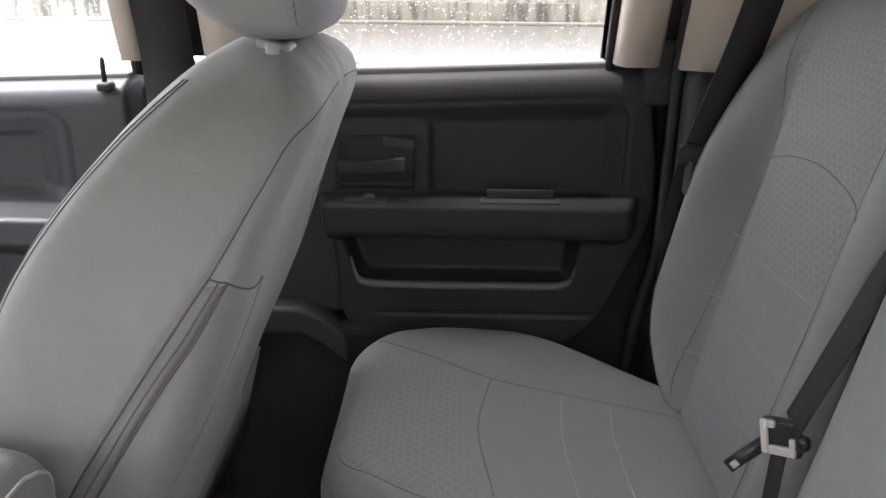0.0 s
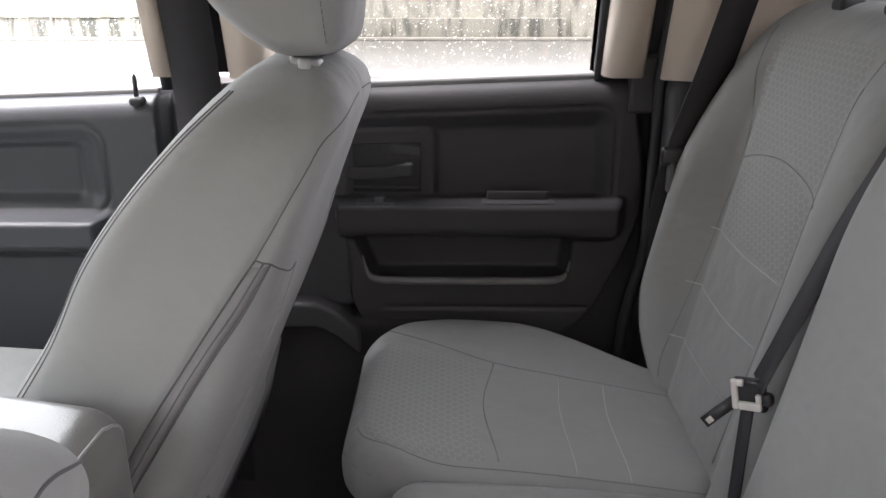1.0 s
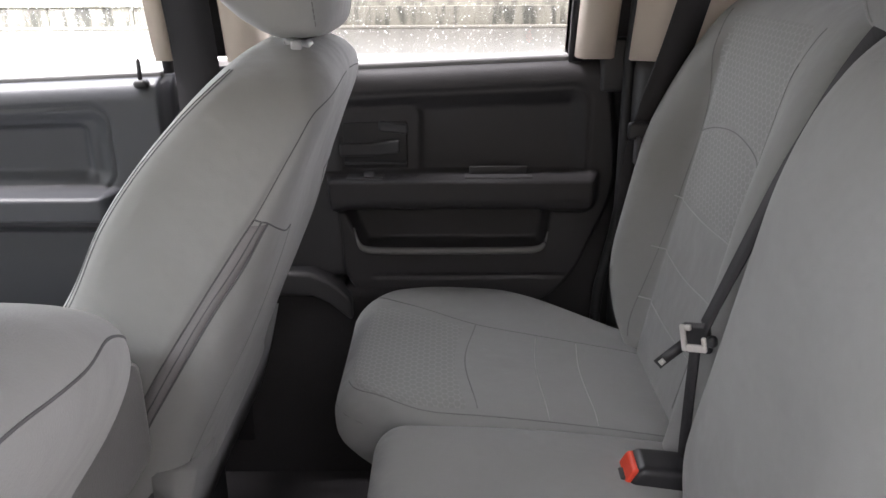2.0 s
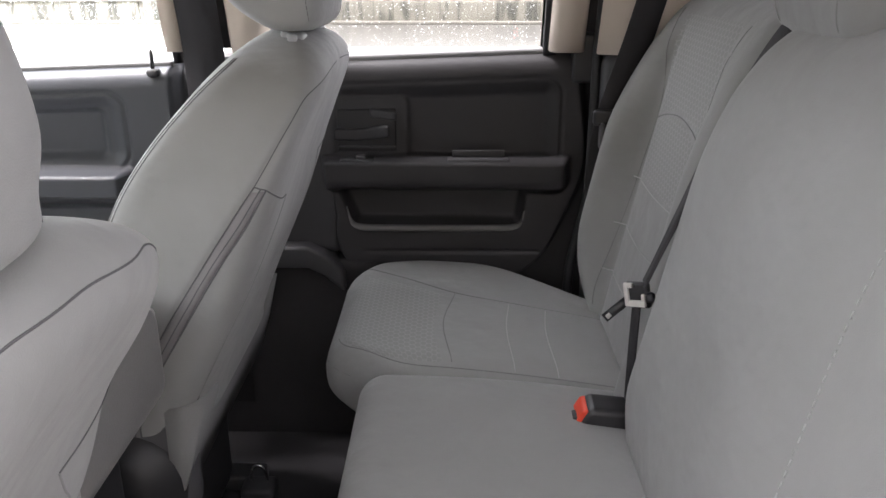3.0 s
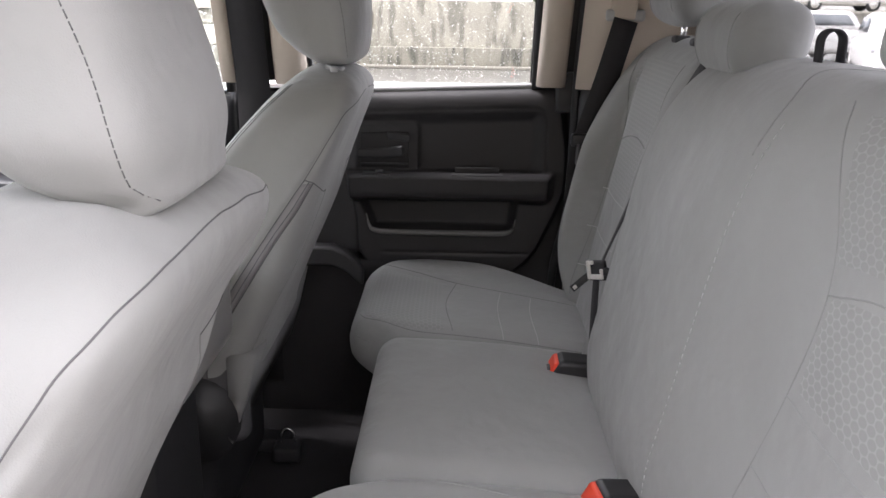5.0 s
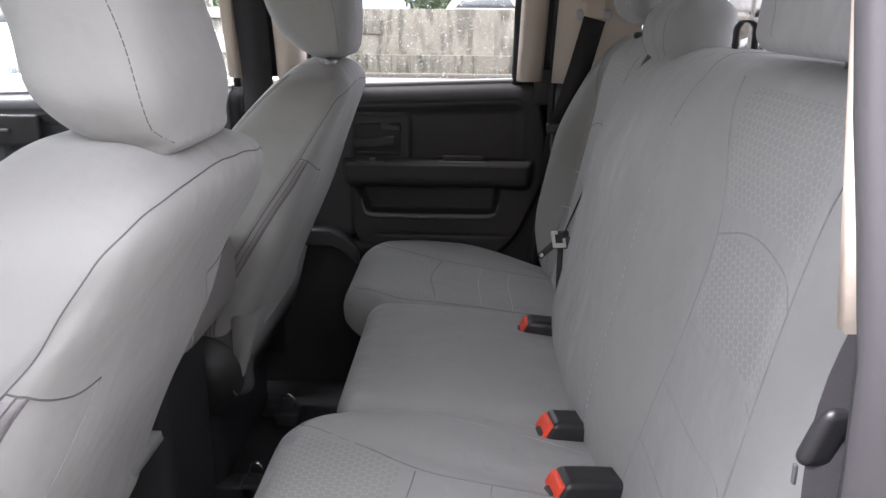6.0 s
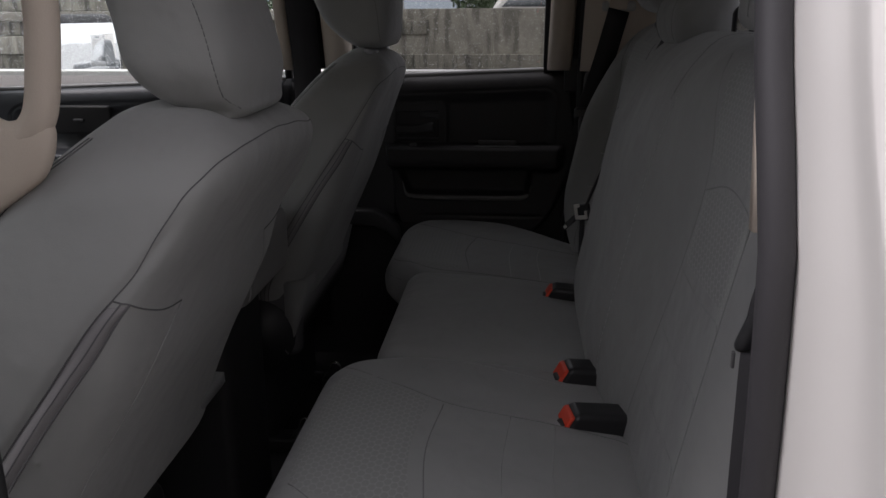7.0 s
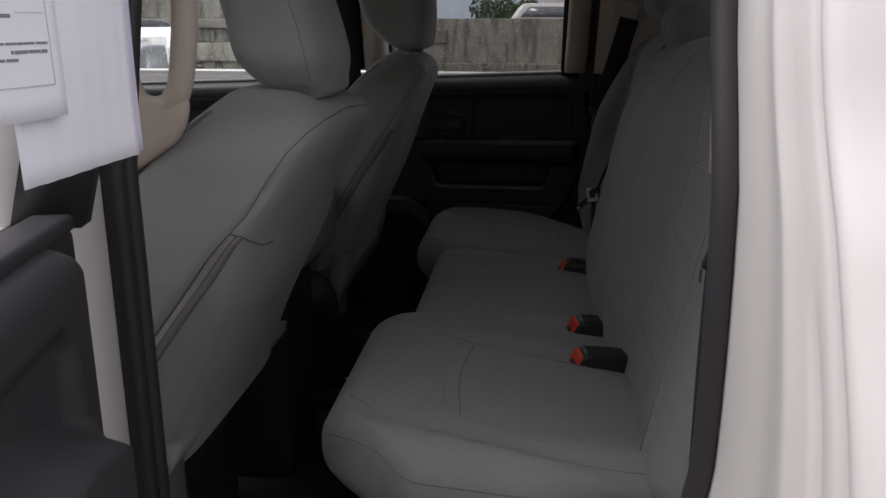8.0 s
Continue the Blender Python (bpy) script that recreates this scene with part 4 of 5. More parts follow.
def build_armrest():
    a = thing("centre_armrest", (-0.1, 0.06, FLOOR), "grey padded vinyl armrest with piping between the front seats", "armrest")
    bm = rounded((-0.117, 0.055, 1.225), (0.48, 0.285, 0.135), 0.034, 6, 6, lambda p: Vector((p.x, p.y * (1 - 0.10 * sm(0.12, 0.24, p.x)), p.z - 0.006 * sm(0.10, 0.24, p.x))))[0]
    skin = BVHTree.FromBMesh(bm)
    part("lid", bm, VINYL, a)
    path = [skin.find_nearest(p)[0] for p in curve([(0.119, -0.055, 1.165), (0.119, -0.053, 1.23), (0.116, -0.045, 1.262), (0.111, -0.02, 1.276), (0.111, 0.05, 1.277), (0.111, 0.125, 1.276), (0.109, 0.150, 1.271), (0.109, 0.168, 1.255), (0.111, 0.174, 1.22), (0.111, 0.174, 1.165)], 8)]
    part("piping", tube(path, 0.0016, 6, side=(1, 0, 0.3)), PALEGREY, a)
    part("console_body", rounded((-0.14, 0.045, 0.935), (0.42, 0.20, 0.47), 0.02, 3, 3)[0], DEEP, a)
    return a


build_armrest()

# ---- belts and buckles ----


def build_buckle(tip, turn, label):
    """A buckle with its button towards the front, turned about its tip."""
    b = thing("seat_belt_buckle", tip, label, "buckle", "rear seat belt buckles")
    m = pose(*tip, 0, 0, turn)

    def add(name, bm, mat, parent, label=""):
        bm.transform(m)
        return part(name, bm, mat, parent, label)

    add("body", rounded((0.050, 0, -0.008), (0.092, 0.048, 0.038), 0.009, 4, 5, lambda p: Vector((p.x + 0.55 * p.z * sm(0.01, -0.046, p.x), p.y * (1 - 1.6 * max(0, p.x)), p.z * (1 - 2.0 * max(0, p.x)) - 0.06 * p.x)))[0], BUCKLE, b)
    btn = add("button", rounded((0.0045, 0, -0.005), (0.009, 0.041, 0.029), 0.0035, 3, 3, lambda p: Vector((p.x + 0.55 * p.z, p.y, p.z)))[0], RED, b, "orange red release button")
    add("slot", rounded((-0.0025, -0.006, -0.0120), (0.012, 0.022, 0.018), 0.002, 2, 2, lambda p: Vector((p.x + 0.55 * p.z, p.y, p.z)))[0], DEEP, btn)
    add("stalk", tube([(0.07, 0, -0.015), (0.12, 0, -0.03)], 0, flat=(0.034, 0.010, (0, 0, 1))), DEEP, b)
    return b


build_buckle((0.603, 0.262, 1.088), -2, "black seat belt buckle with red button near the closed door")
build_buckle((0.609, -0.112, 1.090), 8, "black seat belt buckle with red button in the bench middle")
build_buckle((0.609, -0.250, 1.086), 10, "black seat belt buckle with red button on the driver side")


def build_far_belt():
    b = thing("seat_belt", (0.76, 0.675, 1.62), "black shoulder belt hanging from the rear corner trim", "seat belt", "rear seat belts")
    part("webbing", tube(curve([(0.764, 0.668, 1.616), (0.735, 0.672, 1.50), (0.706, 0.676, 1.40), (0.695, 0.70, 1.30), (0.70, 0.73, 1.10)], 6), 0, flat=(0.050, 0.002, (0.3, -1, 0.1))), BELT, b)
    g = part("guide", rounded((0.764, 0.678, 1.624), (0.075, 0.014, 0.022), 0.006, 3, 3)[0], PALEGREY, b, "pale plastic belt guide")
    part("bolt_cover", rounded((0.762, 0.680, 1.635), (0.05, 0.02, 0.045), 0.009, 4, 3)[0], BEIGE, g)
    t = part("tongue", rounded((0.700, 0.668, 1.385), (0.055, 0.014, 0.026), 0.006, 3, 2)[0], BUCKLE, b)
    part("tongue_blade", box(0.684, 0.690, 0.655, 0.675, 1.335, 1.378, 0.002), GREYP, t, "metal belt tongue")
    part("stop_button", rounded((0.712, 0.660, 1.372), (0.014, 0.008, 0.014), 0.0035, 3, 1)[0], GREYP, t)
    return b


build_far_belt()


def build_near_belt():
    b = thing("seat_belt", (0.76, -0.655, 1.62), "black shoulder belt beside the open door", "seat belt", "rear seat belts")
    part("webbing", tube(curve([(0.80, -0.640, 1.65), (0.770, -0.655, 1.50), (0.742, -0.660, 1.40), (0.735, -0.675, 1.30), (0.735, -0.69, 1.10)], 6), 0, flat=(0.048, 0.002, (0.3, 1, 0.1))), BELT, b)
    t = part("tongue", rounded((0.726, -0.655, 1.384), (0.022, 0.015, 0.040), 0.007, 4, 3, lambda p: Vector((p.x + 0.35 * p.z, p.y, p.z)))[0], BUCKLE, b)
    part("tongue_blade", box(0.709, 0.7115, -0.657, -0.653, 1.350, 1.364, 0.001), GREYP, t, "metal belt tongue")
    return b


build_near_belt()


def build_middle_belt():
    b = thing("seat_belt", (0.78, 0.2, 1.57), "black middle belt running over the backrest edge", "seat belt", "rear seat belts")
    part("webbing", tube(curve([(0.872, 0.172, 1.548), (0.826, 0.190, 1.578), (0.782, 0.226, 1.545), (0.738, 0.248, 1.44), (0.703, 0.256, 1.34), (0.674, 0.256, 1.262)], 8), 0, flat=(0.046, 0.002, (-1, 0.20, -0.2))), BELT, b)
    part("lower_webbing", tube(curve([(0.668, 0.257, 1.240), (0.669, 0.262, 1.16), (0.673, 0.270, 1.08), (0.69, 0.280, 1.05)], 6), 0, flat=(0.013, 0.003, (-0.9, -0.45, 0))), BELT, b)
    m = pose(0.664, 0.255, 1.250, -12, 0, 50) @ Matrix.Diagonal((0.82, 0.82, 0.82, 1))

    def fixed(name, bm, mat, parent, label=""):
        bm.transform(m)
        return part(name, bm, mat, parent, label)

    t = fixed("tongue", rounded((0.009, -0.001, -0.002), (0.012, 0.038, 0.040), 0.005, 3, 4)[0], BUCKLE, b)
    for name, y0, y1, z0, z1 in (("plate_side", 0.0100, 0.0170, -0.018, 0.018), ("plate_bar", -0.0160, 0.0102, -0.018, -0.0085), ("plate_side", -0.0162, -0.0105, -0.0087, 0.002), ("plate_bar", 0.0020, 0.0102, 0.0105, 0.018)):
        fixed(name, box(-0.002, 0.004, y0, y1, z0, z1, 0.0018, 2), PALE, t, "pale metal belt plate")
    fixed("tongue_knob", rounded((0.006, -0.022, -0.004), (0.014, 0.013, 0.016), 0.006, 3, 2)[0], BUCKLE, t)
    part("tongue_blade", tube([(0.660, 0.266, 1.240), (0.646, 0.268, 1.226), (0.633, 0.269, 1.213)], 0, flat=(0.011, 0.004, (0.64, 0.76, 0.2))), BUCKLE, t)
    part("blade_tip", tube([(0.6395, 0.2670, 1.2195), (0.6355, 0.2675, 1.2150)], 0, flat=(0.0055, 0.0052, (0.64, 0.76, 0.2))), PALE, t, "bright metal tip")
    return b


build_middle_belt()


def build_front_belt():
    """The front passenger's belt on the centre pillar."""
    b = thing("seat_belt", (0.02, 0.79, 1.46), "dark front seat belt hanging on the centre pillar", "seat belt", "front seat belts")
    part("webbing", tube(curve([(0.018, 0.775 - lean(1.85), 1.85), (0.018, 0.772 - lean(1.6), 1.6), (0.018, 0.772, 1.45), (0.020, 0.765, 1.20), (0.02, 0.76, 0.80)], 6), 0, flat=(0.070, 0.003, (0, -1, 0.1))), BELT, b)
    part("guide", rounded((0.018, 0.775 - lean(1.8), 1.80), (0.08, 0.02, 0.05), 0.009, 3, 2)[0], PALEGREY, b, "plastic belt guide")
    return b


build_front_belt()


def build_strap(y):
    st = thing("pull_strap", (0.865, y, 1.56), "black webbing pull loop standing behind the backrest", "strap")
    rings = []
    path = [(-1, 0.0, 1.525)] + [(0, math.pi - math.pi * k / 12, 1.608) for k in range(13)] + [(1, 0.0, 1.525)]
    for side, a, z in path:
        ca, sa = (side, 0.0) if side else (math.cos(a), math.sin(a))
        rings.append([(0.866 + r * ca, y + w, z + r * sa) for r, w in ((0.0140, -0.0095), (0.0140, 0.0095), (0.0112, 0.0095), (0.0112, -0.0095))])
    part("loop", column(rings), BELT, st)
    return st


build_strap(0.008)


# ---- centre pillar grab handles ----


def build_grab(cy, s, label):
    """A beige loop on the centre pillar: broad foot, rear bar and front post."""
    g = thing("grab_handle", (0.12, cy, 1.45), label, "grab handle", "grab handles")
    rows = curve_n([(1.428, 0.050, 0.056, 0.007), (1.434, 0.046, 0.062, 0.010), (1.4445, 0.044, 0.077, 0.013), (1.459, 0.043, 0.099, 0.015), (1.474, 0.042, 0.1185, 0.016), (1.490, 0.042, 0.1285, 0.016), (1.503, 0.043, 0.1330, 0.0155), (1.514, 0.044, 0.1350, 0.0146), (1.521, 0.046, 0.1345, 0.0135)], 3)
    rings = []
    for z, x0, x1, w in rows:
        ring = []
        for k in range(28):
            c, sn = math.cos(2 * math.pi * k / 28), math.sin(2 * math.pi * k / 28)
            ring.append(((x0 + x1) / 2 + (x1 - x0) / 2 * math.copysign(abs(c) ** 0.7, c), cy + w * math.copysign(abs(sn) ** 0.7, sn), z))
        rings.append(ring)
    part("foot", column(rings), BEIGE, g)
    loop = curve([(0.068, cy + s * 0.05, 1.77), (0.062, cy + s * 0.015, 1.64), (0.0615, cy + s * 0.003, 1.57), (0.0635, cy, 1.540), (0.0715, cy, 1.5205), (0.0835, cy, 1.5125), (0.098, cy, 1.5110), (0.112, cy, 1.5155), (0.1225, cy, 1.528), (0.1285, cy, 1.546), (0.1335, cy, 1.575),
                  (0.1405, cy + s * 0.003, 1.625), (0.146, cy + s * 0.018, 1.69), (0.148, cy + s * 0.05, 1.77)], 8)
    part("grip", tube(loop, 0.0145, 18, side=(0, 1, 0)), BEIGE, g)
    return g


build_grab(-0.57, -1, "beige plastic grab handle on the driver side pillar")

alone("sill_trim", box(-0.06, 0.40, 0.805, 0.895, 0.66, 1.08, 0.02), CARPET, "black plastic door sill trim", "trim", "structure")
# lower trim of the far centre pillar and sill
alone("pillar_base", rounded((0.11, 0.82, 1.094), (0.26, 0.07, 0.044), 0.008, 3, 8, lambda p: Vector((p.x, p.y, p.z - 0.9 * max(0, p.x - 0.075))))[0], SOFT, "grey plastic lower centre pillar trim", "trim", "structure")
alone("pillar_cover", rounded((0.11, 0.845, 1.275), (0.25, 0.05, 0.37), 0.02, 3, 3)[0], SOFT, "grey plastic centre pillar cover", "trim", "structure")
alone("corner_trim", box(0.70, 0.95, 0.74, 0.88, 0.72, SILL, 0.02), SOFT, "dark plastic lower rear corner trim", "trim", "structure")
alone("corner_trim", box(0.735, 0.95, -0.80, -0.69, 0.72, 1.50, 0.02), SOFT, "dark plastic lower rear corner trim", "trim", "structure")
alone("far_seal", tube([(0.694 - 0.03 * sm(1.25, 1.05, z) , 0.785 - lean(z), z) for z in [0.9 + 0.95 * k / 20 for k in range(21)]], 0.009, 10), RUBBER, "black rubber rear door seal", "seal", "structure")


alone("corner_filler", box(0.655, 0.73, 0.80, 0.90, 1.42, 1.505, 0.006), DEEP, "black corner filler of the door gap", "trim", "structure")

# ---- papers on the open door ----


def on_door(s, w, z):
    """A place on the open door: s from its hinge edge, w proud of its panel."""
    return SWUNG @ Vector((0.17 + s, 0.815 - w, z))


def sheet(s0, s1, z0, z1, w, slant):
    """A thin sheet on the open door, leaning off it and gently waved."""
    def bend(p):
        s, z = s0 + (s1 - s0) * (p.x + 0.5), z0 + (z1 - z0) * (p.z + 0.5) + slant * p.x
        return on_door(s, w - 0.32 * (s - 0.036) + 0.0016 * math.sin(38 * s + 14 * z) + 0.0005 * math.sin(310 * s + 6 * z) + p.y, z)
    return rounded((0, 0, 0), (1, 0.0004, 1), 0.0001, 1, 24, bend)[0]


def build_papers():
    d = thing("paper_sheets", tuple(on_door(0.05, 0.07, 1.5)), "white printed sheets in a clear sleeve hanging on the open door", "paper")
    rng = random.Random(9)
    part("back_sheet", sheet(0.0375, 0.160, 1.519, 1.80, 0.055, 0.0), PAPER, d)
    part("sleeve_edge", sheet(0.0315, 0.0374, 1.521, 1.80, 0.0548, 0.0), SLEEVE, d, "bluish clear edge of the sleeve")
    fr = part("front_sheet", sheet(0.123, 0.27, 1.5565, 1.82, 0.0605, 0.0), PAPER, d)
    for z, s0, s1, tall in ((1.5888, 0.158, 0.182, 0.0016), (1.5928, 0.1355, 0.1615, 0.0018), (1.5975, 0.1345, 0.1760, 0.0013), (1.6115, 0.1590, 0.180, 0.0020), (1.6215, 0.140, 0.180, 0.0014), (1.640, 0.142, 0.18, 0.0014), (1.655, 0.138, 0.18, 0.0014)):
        a = s0
        while a < s1:
            wide = rng.uniform(0.004, 0.011)
            part("print_word", sheet(a, min(s1, a + wide), z, z + tall, 0.06085, 0.0), INK, fr)
            a += wide + 0.0009
    for s0, s1, z0, z1 in ((0.1317, 0.190, 1.5748, 1.5754), (0.1317, 0.1321, 1.5754, 1.66), (0.135, 0.155, 1.6142, 1.6146)):
        part("print_rule", sheet(s0, s1, z0, z1, 0.0608, 0.0), SOFTINK, fr)
    return d


build_papers()

# ---- near door frame ----


def c_jamb():
    """Door jamb, its folds and the cab corner, which steps in above the shoulder line."""
    rings = []
    for k in range(61):
        z = 0.45 + (ROOF - 0.45) * k / 60
        b = 0.705 + 0.012 * math.sin(math.pi * min(1, max(0, (z - 0.9) / 0.7))) - 0.05 * sm(1.2, 0.9, z)
        fold = sm(1.46, 1.36, z)
        wide = float(np.interp(z, (0.9, 1.1, 1.2, 1.28, 1.35, 1.40, 1.45, 1.50, 1.55, 1.75), (1.86, 1.82, 1.74, 1.62, 1.47, 1.33, 1.19, 1.08, 1.0, 0.93)))
        prof = [(0.006, 0.0), (0.0075, 0.020), (0.0105, 0.040), (0.0125, 0.055), (0.0125, 0.064), (0.0105, 0.078), (0.0055, 0.098), (0.0042, 0.108), (0.0045, 0.1115), (0.0065, 0.1150), (0.0115, 0.128), (0.0128, 0.133), (0.0136 + 0.005 * fold, 0.137),
                (0.0150 + 0.001 * fold, 0.142), (0.0170, 0.150), (0.0188, 0.1550), (0.0235, 0.1595), (0.0222, 0.1635), (0.0200, 0.167), (0.0205, 0.172), (0.0240, 0.177), (0.034, 0.182), (0.06, 0.186), (0.26, 0.195)]
        row = [(0.004, -0.72), (0.005, -0.745)] + [(x, -0.757 - d * wide) for x, d in prof] + [(0.26, -0.80), (0.1, -0.74)]
        rings.append([(b + x, y + lean(z), z) for x, y in row])
    return column(rings)


alone("wall_near_rear", c_jamb(), WHITE, "white painted door jamb and cab corner", "body panel", "structure")
part_seal = [(0.70 + 0.012 * math.sin(math.pi * min(1, max(0, (z - 0.9) / 0.7))) - 0.05 * sm(1.2, 0.9, z), -0.73 + lean(z), z) for z in [0.72 + 1.15 * k / 20 for k in range(21)]]
alone("door_seal", tube([(x + 0.000, y - 0.010, z) for x, y, z in part_seal], 0.012, 10), SEAL, "dark grey rubber door seal on the jamb", "seal", "structure")
alone("seal_lip", tube([(x + 0.004, y + 0.010, z) for x, y, z in part_seal], 0.008, 10), RUBBER, "black inner lip of the door seal", "seal", "structure")
part_seal = [(0.125, -0.73 + lean(z), z) for z in [0.72 + 1.15 * k / 20 for k in range(21)]]
alone("door_seal", tube([(x + 0.002, y - 0.012, z) for x, y, z in part_seal], 0.013, 10), RUBBER, "black rubber door seal on the centre pillar", "seal", "structure")
alone("seal_lip", tube([(x + 0.004, y + 0.010, z) for x, y, z in part_seal], 0.012, 10), DEEP, "black inner lip of the door seal", "seal", "structure")
alone("wall_near_pillar", column([[(0.0, -0.88 + lean(z), z), (0.10, -0.88 + lean(z), z), (0.12, -0.84 + lean(z), z), (0.12, -0.70 + lean(z), z), (0.0, -0.70 + lean(z), z)] for z in (0.45, 0.9, SILL, 1.7, ROOF)]), WHITE, "white painted centre pillar", "pillar", "structure")
alone("sill_plate", box(0.10, 0.72, -0.88, -0.72, 0.55, FLOOR + 0.01, 0.01), GREYP, "grey plastic door sill plate", "trim", "structure")

# ---- outside ----
g = bmesh.new()
bmesh.ops.create_grid(g, x_segments=8, y_segments=8, size=400)
alone("ground", g, ASPHALT, "wet grey asphalt car park", "ground", "structure")


def build_wall():
    """Retaining wall of four concrete courses, each set back a little, with slabs along it."""
    w = thing("retaining_wall", (0, 21, 0), "stained concrete retaining wall of stepped slab courses", "wall", kind="structure")
    rng = random.Random(4)
    courses = ((0.06, 0.53, 20.10, 2.1, STAINED_SHADE, 5.2), (0.53, 1.02, 19.95, 9.4, CONCRETE, 5.2), (1.02, 1.39, 20.16, 6.3, STAINED_SHADE, 5.2), (1.39, 1.64, 19.90, 11.0, CAPSTONE, 5.2), (1.64, 2.6, 20.15, 6.0, STAINED_SHADE, -6.0))
    for row, (z0, z1, y, length, mat, end) in enumerate(courses):
        me = finish(rounded((0, 0.2, (z1 - z0) / 2), (length - 0.008, 0.4, z1 - z0 - 0.012), 0.02, 2, 1)[0], "slab", mat)
        for k in range(-int(40 / length), math.floor(end / length)):
            ob = new("slab", me)
            ob.parent = w
            ob.location = (k * length + 0.7 * row + rng.uniform(-0.01, 0.01), y - 21 + rng.uniform(-0.01, 0.01), z0)
    part("footing", box(-40, 5.6, 19.90, 20.2, 0, 0.075, 0.02), CAPSTONE, w)
    part("backing", box(-40, 5.6, 20.25, 21.4, 0, 1.66, 0.02), CONCRETE, w)
    return w


build_wall()
alone("bank_far", box(6.0, 70, 37.0, 330, 0.2, 1.45, 0.1), CONCRETE, "raised concrete deck behind the parked cars", "ground", "structure")
alone("bank", box(-300, 6.0, 21.2, 330, 0.2, 0.62, 0.1), ASPHALT, "raised ground behind the wall", "ground", "structure")


def build_car(x, y, z, turn, label, mat=None):
    """A plain parked car, its nose along +x before the turn."""
    m = pose(x, y, z, 0, 0, turn)
    c = thing("parked_car", (x, y, z), label, "car", "parked cars")

    def add(name, bm, mt, parent, lab=""):
        bm.transform(m)
        return part(name, bm, mt, parent, lab)

    def shape(p):
        q = Vector(p)
        q.z -= 0.10 * sm(0.9, 2.2, abs(p.x)) * sm(-0.1, 0.3, p.z)
        q.y *= 1 - 0.10 * sm(1.4, 2.2, abs(p.x))
        return q

    body_ = add("body", rounded((0, 0, 0.62), (4.4, 1.8, 0.75), 0.22, 4, 8, shape)[0], mat or WHITE, c)
    add("cabin", rounded((-0.25, 0, 1.22), (2.5, 1.55, 0.62), 0.2, 4, 6, lambda p: Vector((p.x * (1 - 0.55 * (p.z + 0.1)), p.y * (1 - 0.35 * (p.z + 0.1)), p.z)))[0], mat or WHITE, c)
    for sy in (-1, 1):
        add("side_window", column([[(a, sy * (0.775 - 0.2 * (zz - 1.15)), zz) for a, zz in ((-1.15, 1.1), (0.75, 1.1), (0.45, 1.42), (-0.9, 1.42))], [(a, sy * (0.79 - 0.2 * (zz - 1.15)), zz) for a, zz in ((-1.15, 1.1), (0.75, 1.1), (0.45, 1.42), (-0.9, 1.42))]]), DARKGLASS, c)
        add("headlight", rounded((2.03, sy * 0.62, 0.78), (0.25, 0.36, 0.13), 0.05, 3, 2)[0], LAMP, c)
        for wx in (-1.35, 1.35):
            wh = add("wheel", tube([(wx, sy * 0.68, 0.33), (wx, sy * 0.88, 0.33)], 0.33, 24), TYRE, c)
            add("rim", tube([(wx, sy * 0.86, 0.33), (wx, sy * 0.895, 0.33)], 0.21, 20), PALE, wh)
    add("windscreen", column([[(0.93, -0.62, 1.08), (0.93, 0.62, 1.08), (0.62, 0.56, 1.44), (0.62, -0.56, 1.44)], [(0.97, -0.62, 1.08), (0.97, 0.62, 1.08), (0.66, 0.56, 1.44), (0.66, -0.56, 1.44)]]), DARKGLASS, c)
    add("grille", rounded((2.17, 0, 0.62), (0.08, 0.9, 0.16), 0.03, 2, 2)[0], DEEP, c)
    return c


build_car(11.6, 15.0, 0, -100, "white parked car with dark windows on the asphalt")
build_car(10.6, 18.5, 0, -110, "white parked car beside the concrete wall")
build_car(13.6, 21.5, 0, -110, "silver parked car on the open asphalt", PALE)
build_car(11.3, 25.6, 0, -160, "white parked car in the second row")
build_car(13.2, 40.5, 1.45, 175, "white parked car on the upper deck")
build_car(19.0, 41.0, 1.45, 175, "silver parked car on the upper deck", PALE)
build_car(0.75, 26.0, 0.615, 180, "silver parked car behind the concrete wall", PALE)
build_car(15.0, 4.2, 0, 178, "dark grey parked car behind the truck", DARKPAINT)
build_car(11.0, 7.4, 0, 172, "white parked car behind the truck")
build_car(21.0, 5.6, 0, 100, "black parked car further back", DARKPAINT)
build_car(5.2, 27.0, 0.615, 170, "white parked car behind the concrete wall")


